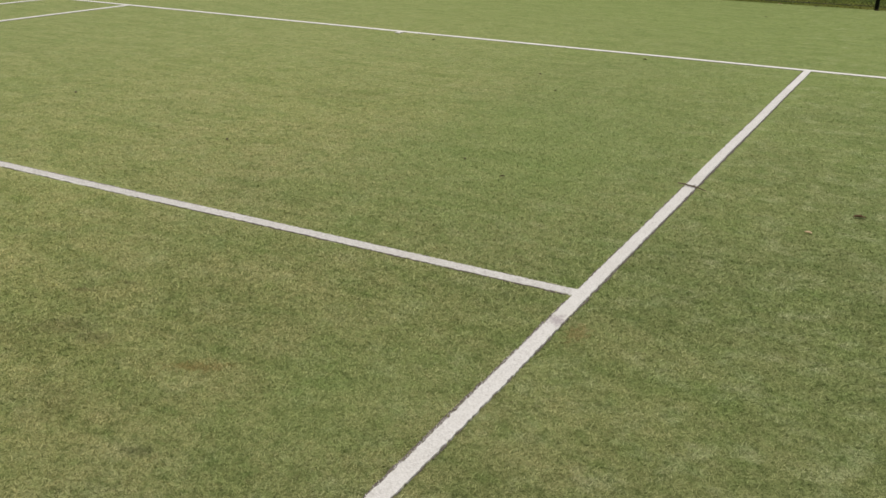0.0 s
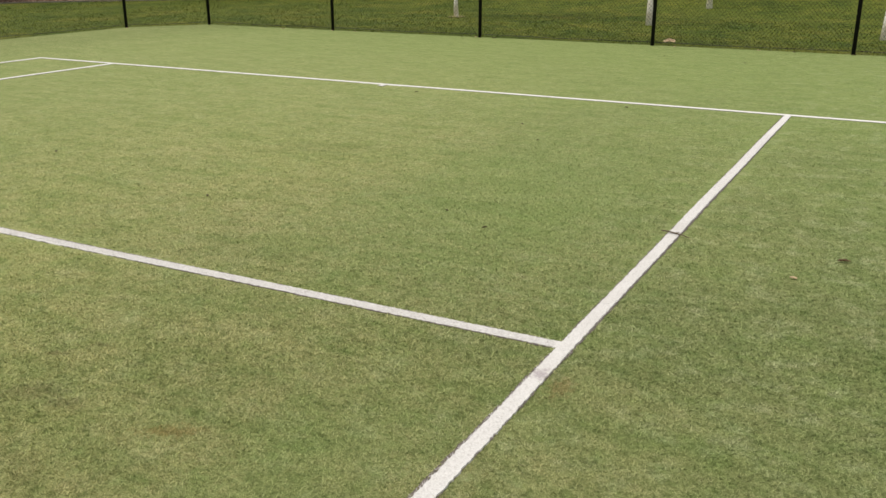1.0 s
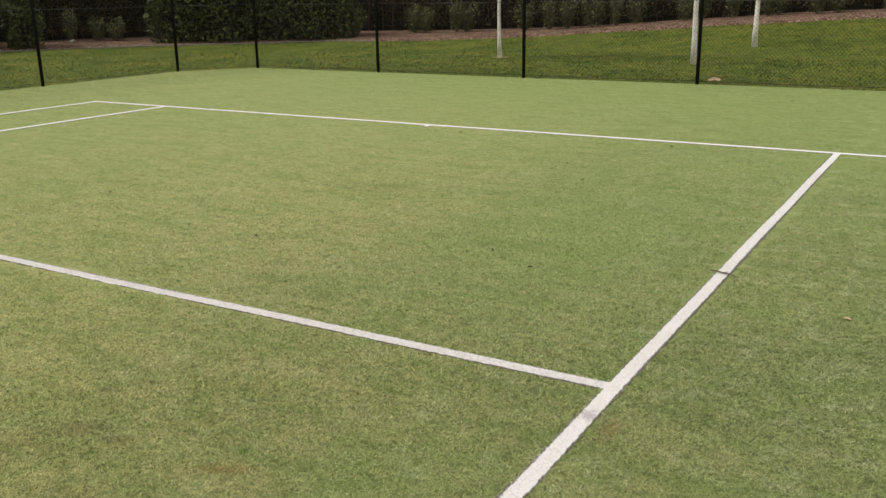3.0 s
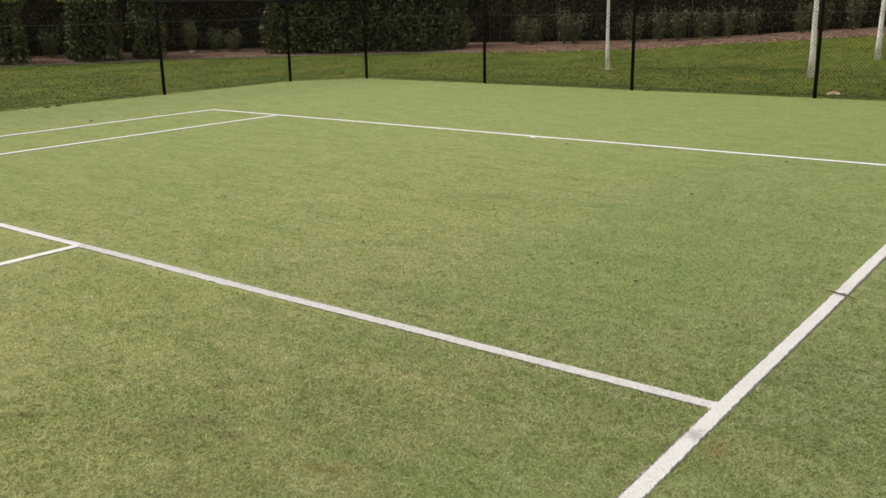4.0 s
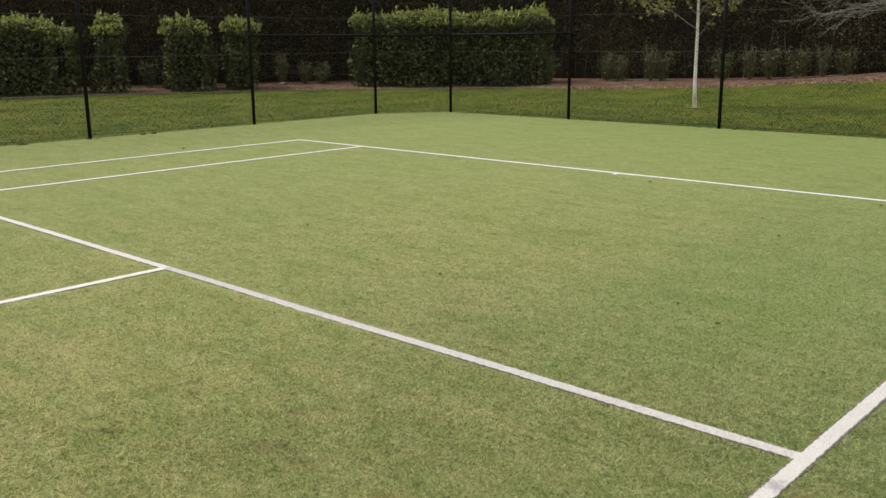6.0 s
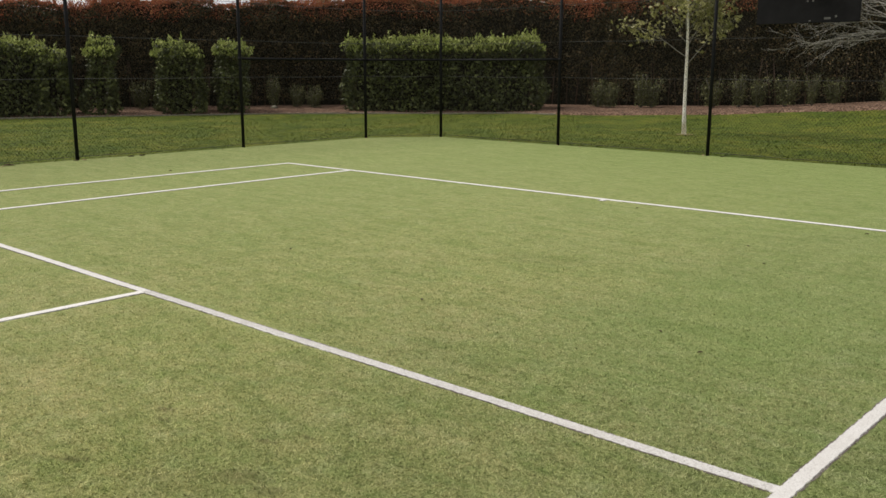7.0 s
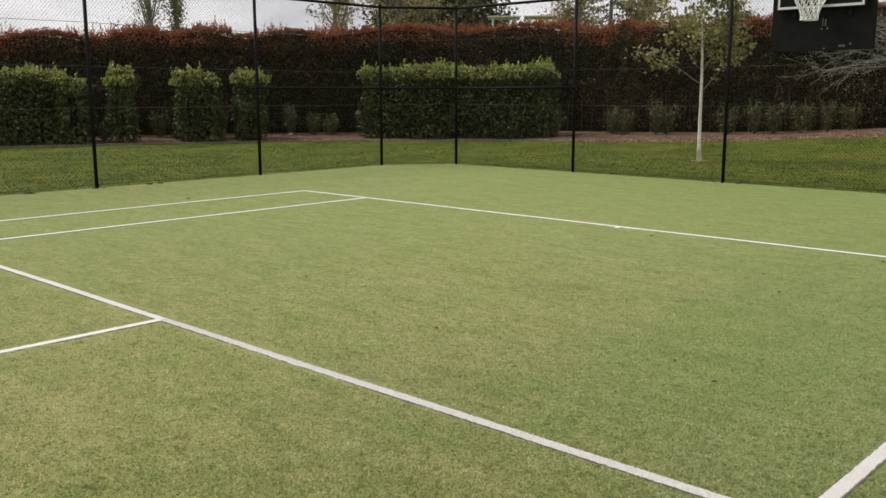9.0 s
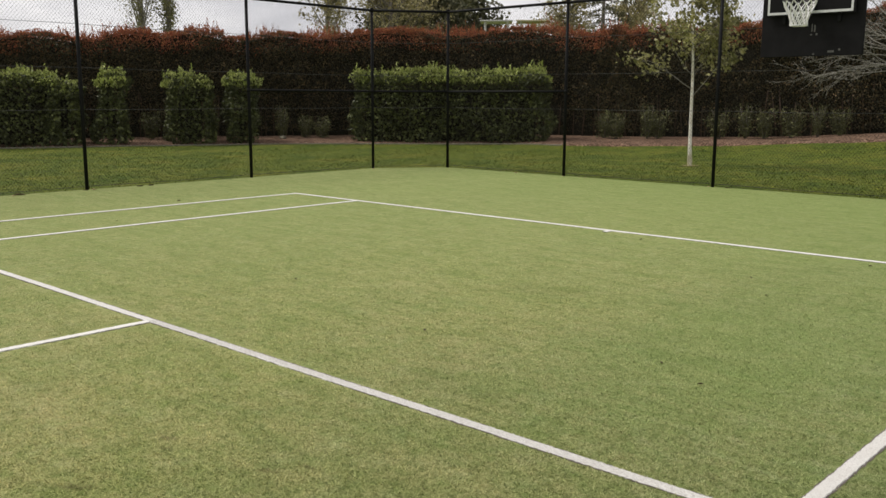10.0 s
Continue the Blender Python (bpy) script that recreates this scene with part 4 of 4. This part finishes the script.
def build_far_tree(name, x, y, high, wide, seed, material, bark, label, leaf=0.16, count=3500, trunk_part=0.25, upright=0.0, sparse=1.0):
    """A tree behind the hedge: trunk, rising limbs and clumps of leaves with gaps."""
    tree = thing(name, (x, y, float(land(x, y))), label, "tree")
    rng = np.random.default_rng(seed)
    wood, tips = Tubes(6), []
    wood.add([(0, 0, -0.3), (0.1, 0, high * 0.4), (0, 0.1, high * 0.9)], [high * 0.02, high * 0.014, high * 0.004])
    for k in range(26):
        h = high * rng.uniform(trunk_part, 0.85)
        a = rng.uniform(0, 6.28)
        reach = wide * 0.5 * (1.1 - 0.6 * h / high) * rng.uniform(0.7, 1.1)
        grow(wood, tips, rng, (0, 0, h), (math.cos(a), math.sin(a), 0.5 + upright * 4), reach * (1 + upright * 1.6), high * 0.006, 1, 0.0, 0.5, 4)
    attach("trunk", wood.mesh("trunk", bark), tree)
    pick = rng.integers(0, len(tips), count)
    pts = np.array([tuple(tips[i][0]) for i in pick]) + rng.normal(0, 0.028 * high * sparse, (count, 3))
    attach("crown", leaf_mesh("crown", pts, leaf, material, rng, up=0.2), tree, kind="stuff")


def build_conifer(x, y, high, wide, seed, label):
    tree = thing("conifer_tree", (x, y, float(land(x, y))), label, "tree")
    rng = np.random.default_rng(seed)
    wood = Tubes(6)
    wood.add([(0, 0, -0.3), (0, 0, high)], [high * 0.02, 0.02])
    pts = []
    for k in range(70):
        h = high * (0.12 + 0.86 * k / 70)
        a = k * 2.4
        reach = wide * 0.5 * (1.05 - h / high) * rng.uniform(0.75, 1.15)
        end = (reach * math.cos(a), reach * math.sin(a), h - 0.12 * reach)
        wood.add([(0, 0, h), end], [0.03, 0.008])
        for _ in range(60):
            u = rng.uniform(0.15, 1.0)
            pts.append((end[0] * u + rng.normal(0, 0.12), end[1] * u + rng.normal(0, 0.12), h - 0.12 * reach * u + rng.normal(0, 0.09)))
    attach("trunk", wood.mesh("trunk", GREY_BARK), tree)
    attach("crown", leaf_mesh("crown", pts, 0.20, CONIFER, rng, up=0.1, width=0.2), tree, kind="stuff")


def build_far_trees():
    ex, ey = 5.18, -8.34

    def at(ux, uy, d):
        return ex + ux * d, ey + uy * d

    build_far_tree("poplar_tree", *at(-0.8725, 0.4886, 62), 13, 3.2, 61, OLIVE_LEAF, PALE_TWIG, "tall narrow poplar with thin upright branches", 0.13, 4500, 0.05, 1.0, 1.0)
    build_far_tree("poplar_tree", *at(-0.8590, 0.5120, 62), 13, 2.0, 62, OLIVE_LEAF, GREY_BARK, "tall narrow poplar with dense olive leaves", 0.15, 4200, 0.08, 1.0, 0.5)
    build_far_tree("birch_tree", *at(-0.7640, 0.6452, 52), 9.5, 5.6, 63, YELLOW_LEAF, PALE_TWIG, "pale yellowing tree standing behind the hedge", 0.15, 6500, 0.2, 0.2, 0.8)
    build_far_tree("broadleaf_tree", *at(-0.7180, 0.6960, 56), 10.5, 8.0, 64, YELLOW_LEAF, GREY_BARK, "broad thinning olive tree standing behind the hedge", 0.16, 7000, 0.15, 0.1, 1.0)
    build_far_tree("broadleaf_tree", *at(-0.6880, 0.7257, 62), 9.4, 10.4, 65, CONIFER, GREY_BARK, "dense dark evergreen tree behind the hedge", 0.28, 26000, 0.12, 0.0, 1.9)
    build_far_tree("broadleaf_tree", *at(-0.607, 0.7947, 75), 7.2, 4.0, 66, OLIVE_LEAF, GREY_BARK, "small green garden tree far behind the hedge", 0.26, 4000, 0.2, 0.1, 1.2)
    build_far_tree("birch_tree", *at(-0.571, 0.8209, 50), 8.5, 3.4, 67, YELLOW_LEAF, PALE_TWIG, "thin pale tree with few leaves behind the hedge", 0.14, 6000, 0.2, 0.3, 0.9)
    build_conifer(*at(-0.540, 0.8417, 55), 11.0, 8.6, 68, "layered conifer with drooping branches behind the hedge")
    build_far_tree("broadleaf_tree", *at(-0.517, 0.856, 58), 7.2, 5.2, 70, YELLOW_LEAF, GREY_BARK, "yellow-green shrubby tree behind the hedge", 0.18, 6500, 0.1, 0.2, 1.0)
    build_far_tree("broadleaf_tree", *at(-0.425, 0.905, 70), 7.0, 3.6, 69, OLIVE_LEAF, GREY_BARK, "dark rounded tree far behind the hedge", 0.26, 5000, 0.15, 0.1, 1.2)


def build_shelter():
    """Two flat pale roofs on posts that show above the hedge."""
    ex, ey = 5.18, -8.34
    for ux, uy, d, wide, mat, label in ((-0.6325, 0.7745, 41, 1.4, SHELTER_WHITE, "white flat-roofed garden shelter behind the hedge"), (-0.6013, 0.7990, 42.5, 1.5, SHELTER_CREAM, "cream flat-roofed garden shelter behind the hedge")):
        x, y = ex + ux * d, ey + uy * d
        z0, top = float(land(x, y)), 1.4 + 0.0815 * d
        sh = thing("garden_shelter", (x, y, z0), label, "garden shelter", "shelters behind the hedge")
        sh.rotation_euler = (0, 0, math.atan2(-ux, uy))
        for sx in (-1, 1):
            for sy in (-1, 1):
                bm = bmesh.new()
                box(bm, (0.10, 0.10, top - z0), (sx * (wide / 2 - 0.2), sy * 0.6, (top - z0) / 2 - 0.04), 0.008)
                part("post", bm, SHELTER_WHITE, sh, "white post")
        bm = bmesh.new()
        box(bm, (wide, 1.6, 0.05), (0, 0, top - z0), 0.015)
        part("roof", bm, mat, sh, "thin flat roof")
        bm = bmesh.new()
        box(bm, (wide + 0.06, 0.03, 0.06), (0, -0.82, top - z0), 0.005)
        part("fascia", bm, mat, sh)


def lawn_grass():
    """Grass blades on the lawn between the fence and the bed."""
    rng = np.random.default_rng(71)
    count = 330000
    r = 10.5 * (32.0 / 10.5) ** rng.uniform(0, 1, count)
    a = np.radians(rng.uniform(-80, 12, count))
    x, y = 5.1 + r * np.sin(a), -8.4 + r * np.cos(a)
    keep = (np.abs(x) > COURT_X + 0.01) | (y > COURT_Y + 0.01) | (np.abs(x) + (y - COURT_Y) * 0.745 > COURT_X - CUT + 0.02)
    x, y, r = x[keep], y[keep], r[keep]
    p, n = bed_line(1.0)
    inside = np.empty(len(x), bool)
    for k in range(0, len(x), 40000):
        dx, dy = x[k:k + 40000, None] - p[None, :, 0], y[k:k + 40000, None] - p[None, :, 1]
        j = np.argmin(dx * dx + dy * dy, 1)
        m = np.arange(len(j))
        inside[k:k + 40000] = dx[m, j] * n[j, 0] + dy[m, j] * n[j, 1] < 0.03
    x, y, r = x[inside], y[inside], r[inside]
    fibre("lawn_grass", x, y, 0.040 * (r / 16) ** 0.4, land(x, y) - 0.012, LAWN_BLADE, rng, "short mown grass of the lawn")


def turf_fibres():
    """Turf fibres, finest and thickest where the court lies nearest the walk, sparser and coarser away from it."""
    rng = np.random.default_rng(51)
    count = 1500000
    r = 1.0 * 12.0 ** (rng.uniform(0, 1, count) ** 1.1)
    a = np.radians(rng.uniform(-86, 18, count) + rng.normal(0, 1, count) * (6 + 40 * np.clip(2.0 - r, 0, 1)))
    x, y = 5.1 + r * np.sin(a), -8.4 + r * np.cos(a)
    keep = (np.abs(x) < COURT_X - 0.1) & (y < COURT_Y - 0.1)
    keep &= np.abs(x) + y * 0.745 < COURT_X + 3.05
    lumpy = np.sin(x * 341 + 3 * np.sin(y * 73)) * np.sin(y * 337 + 3 * np.sin(x * 67)) + rng.normal(0, 0.3, count)
    keep &= (lumpy > -0.15) & (rng.uniform(0, 1, count) < smooth01((r - 0.9) / 0.85))
    gap = 0.030 + 0.022 * np.clip(r - 3.0, 0, 8)
    for lx in (4.115, 0.0, -4.115, -5.485):
        near = 4.14 + y * 0.0072 if lx > 4 else lx
        keep &= ~((np.abs(x - near) < gap) & ((lx != 0.0) | (y < -5.45)) & (y < 0.03))
    keep &= ~((np.abs(y + 5.485) < gap) & (np.abs(x) < 4.1))
    keep &= ~((np.abs(y) < gap) & (x > -5.5))
    x, y, r = x[keep], y[keep], r[keep]
    fibre("turf_fibres", x, y, 0.0138 * np.clip(r / 2.5, 0.9, 1.25) * (1 - 0.45 * smooth01((r - 6) / 5)), 0.0, TURF_BLADE, rng, "short green turf fibres of the court")
    count = 26000
    y = rng.uniform(-8.2, -1.0, count)
    fibre("line_fibres", 4.14 + y * 0.0072 + rng.uniform(-0.029, 0.029, count), y, np.full(count, 0.009), 0.004, LINE_BLADE, rng, "short white turf fibres of a court line")
    x = rng.uniform(0.0, 4.06, 16000)
    fibre("line_fibres", x, -5.485 + rng.uniform(-0.027, 0.027, 16000), np.full(16000, 0.009), 0.004, LINE_BLADE, rng, "short white turf fibres of a court line")


def fibre(name, x, y, ln, z, material, rng, label):
    c = len(x)
    a = rng.uniform(0, 2 * math.pi, c)
    tilt = rng.uniform(0.12, 0.72, c)
    l = ln * rng.uniform(0.5, 1.3, c)
    wd = 0.0015 * rng.uniform(0.7, 1.5, c) * (ln / 0.0138) ** 1.4
    dx, dy, dz = np.cos(a) * np.cos(tilt), np.sin(a) * np.cos(tilt), np.sin(tilt)
    v = np.empty((c, 3, 3))
    v[:, 0] = np.stack([x - np.sin(a) * wd, y + np.cos(a) * wd, np.zeros(c) + z], 1)
    v[:, 1] = np.stack([x + np.sin(a) * wd, y - np.cos(a) * wd, np.zeros(c) + z], 1)
    v[:, 2] = np.stack([x + dx * l, y + dy * l, z + dz * l], 1)
    me = bpy.data.meshes.new(name)
    me.vertices.add(c * 3)
    me.vertices.foreach_set("co", v.reshape(-1))
    me.loops.add(c * 3)
    me.loops.foreach_set("vertex_index", np.arange(c * 3, dtype=np.int32))
    me.polygons.add(c)
    me.polygons.foreach_set("loop_start", np.arange(0, c * 3, 3, dtype=np.int32))
    me.materials.append(material)
    me.update(calc_edges=True)
    tagged(attach(name, me), label, "turf", kind="stuff")


# ---------------------------------------------------------------- small things on the ground
def build_twig():
    twig = Tubes(6)
    twig.add([(-0.078, 0.033, 0.010), (-0.04, 0.010, 0.016), (0.0, 0.0, 0.014), (0.04, -0.024, 0.018), (0.085, -0.042, 0.012)], [0.003, 0.0042, 0.0042, 0.0036, 0.002])
    twig.add([(0.0, 0.0, 0.014), (0.02, 0.01, 0.02)], [0.003, 0.0015])
    ob = attach("twig", twig.mesh("twig", TWIG))
    ob.location = (4.12, -3.94, 0.0)
    tagged(ob, "thin dry brown twig lying across the white sideline", "twig")


def fallen_leaf(x, y, z, size, material, seed, label, tilt=0.0, turn=None):
    bm = bmesh.new()
    rng = random.Random(seed)
    ring = []
    for k in range(10):
        a = 2 * math.pi * k / 10
        r = size * (0.5 + 0.12 * math.cos(2 * a) + rng.uniform(-0.06, 0.06))
        ring.append((r * math.cos(a), 0.62 * r * math.sin(a), 0.14 * size * abs(math.sin(a)) + rng.uniform(0, 0.07) * size))
    mid = bm.verts.new((0, 0, 0.02 * size))
    vs = [bm.verts.new(c) for c in ring]
    for a, b in zip(vs, vs[1:] + vs[:1]):
        bm.faces.new((mid, a, b))
    made = bmesh.ops.extrude_face_region(bm, geom=list(bm.faces))
    for v in [g for g in made["geom"] if isinstance(g, bmesh.types.BMVert)]:
        v.co.z += 0.003
    bmesh.ops.recalc_face_normals(bm, faces=bm.faces)
    ob = part("fallen_leaf", bm, material, None)
    ob.matrix_basis = pose(x, y, z, tilt, 0, rng.uniform(0, 360) if turn is None else turn)
    tagged(ob, label, "leaf", "fallen leaves")


def build_fallen_leaves():
    fallen_leaf(1.63, 5.74, 0.032, 0.155, DRY_LEAF, 1, "large dry tan leaf on the lawn by the fence", 32, 12)
    fallen_leaf(4.93, -3.99, 0.006, 0.045, RUST_LEAF, 2, "small dark brown leaf lying on the turf")
    fallen_leaf(4.749, -4.34, 0.006, 0.030, DRY_LEAF, 7, "tiny straw-coloured leaf lying on the turf")
    fallen_leaf(-8.09, -2.98, 0.006, 0.13, BROWN_LEAF, 3, "curled brown leaf at the foot of the fence")
    fallen_leaf(-8.06, -0.90, 0.006, 0.10, BROWN_LEAF, 4, "curled brown leaf at the foot of the fence")
    fallen_leaf(-8.05, -1.10, 0.006, 0.09, BROWN_LEAF, 5, "curled brown leaf at the foot of the fence")
    fallen_leaf(-5.83, -1.75, 0.006, 0.055, BROWN_LEAF, 6, "small dark brown leaf lying on the turf")
    rng = random.Random(77)
    for k in range(26):
        x, y = rng.uniform(-7, 5), rng.uniform(-5.2, 4.5)
        if abs(x - 4.1) < 0.2 or abs(y + 5.485) < 0.2 or abs(y) < 0.2:
            continue
        fallen_leaf(x, y, 0.006, rng.uniform(0.016, 0.03), BROWN_LEAF, 100 + k, "tiny dark leaf scrap lying on the turf")
    for k in range(22):
        if k % 3:
            x, y = rng.uniform(-7.0, 4.5), 5.25 + rng.uniform(-0.05, 0.06)
        else:
            x, y = -8.07 + rng.uniform(-0.05, 0.05), rng.uniform(-4, 4)
        fallen_leaf(x, y, 0.006, rng.uniform(0.03, 0.07), DRY_LEAF if k % 2 else BROWN_LEAF, 200 + k, "dry leaf blown against the fence")


build_ground()
build_court()
build_lines()
build_mulch()
build_edging()
build_stone()
build_fence()
build_backboard()
build_tall_hedge()
for s0, s1, off, depth, high, seed, form, label in (
        (11.0, 21.3, 0.15, 1.5, 1.97, 81, (0.1, 0.1, -0.05), "long clipped laurel hedge with fresh green top"),
        (21.2, 21.95, 0.18, 1.1, 1.76, 86, (0.0, 0.08, 0.05), "low rounded laurel bush at the end of a hedge"),
        (22.3, 23.2, 0.15, 0.9, 1.95, 82, (0.1, 0.14, 0.16), "narrow clipped laurel bush with fresh green top"),
        (24.35, 25.6, 0.15, 1.2, 1.93, 83, (0.06, 0.05, -0.1), "square clipped laurel bush with fresh green top"),
        (26.0, 26.95, 0.15, 1.2, 2.0, 84, (-0.06, 0.06, 0.06), "loosely clipped laurel bush with taller shoots"),
        (29.65, 35.6, 0.2, 1.4, 2.12, 85, (0.08, 0.14, 0.0), "wide clipped laurel hedge with bright green top")):
    build_laurel(s0, s1, off, depth, high, seed, form, label)
build_birches()
build_shrubs()
build_far_trees()
build_shelter()
build_twig()
build_fallen_leaves()
turf_fibres()
lawn_grass()
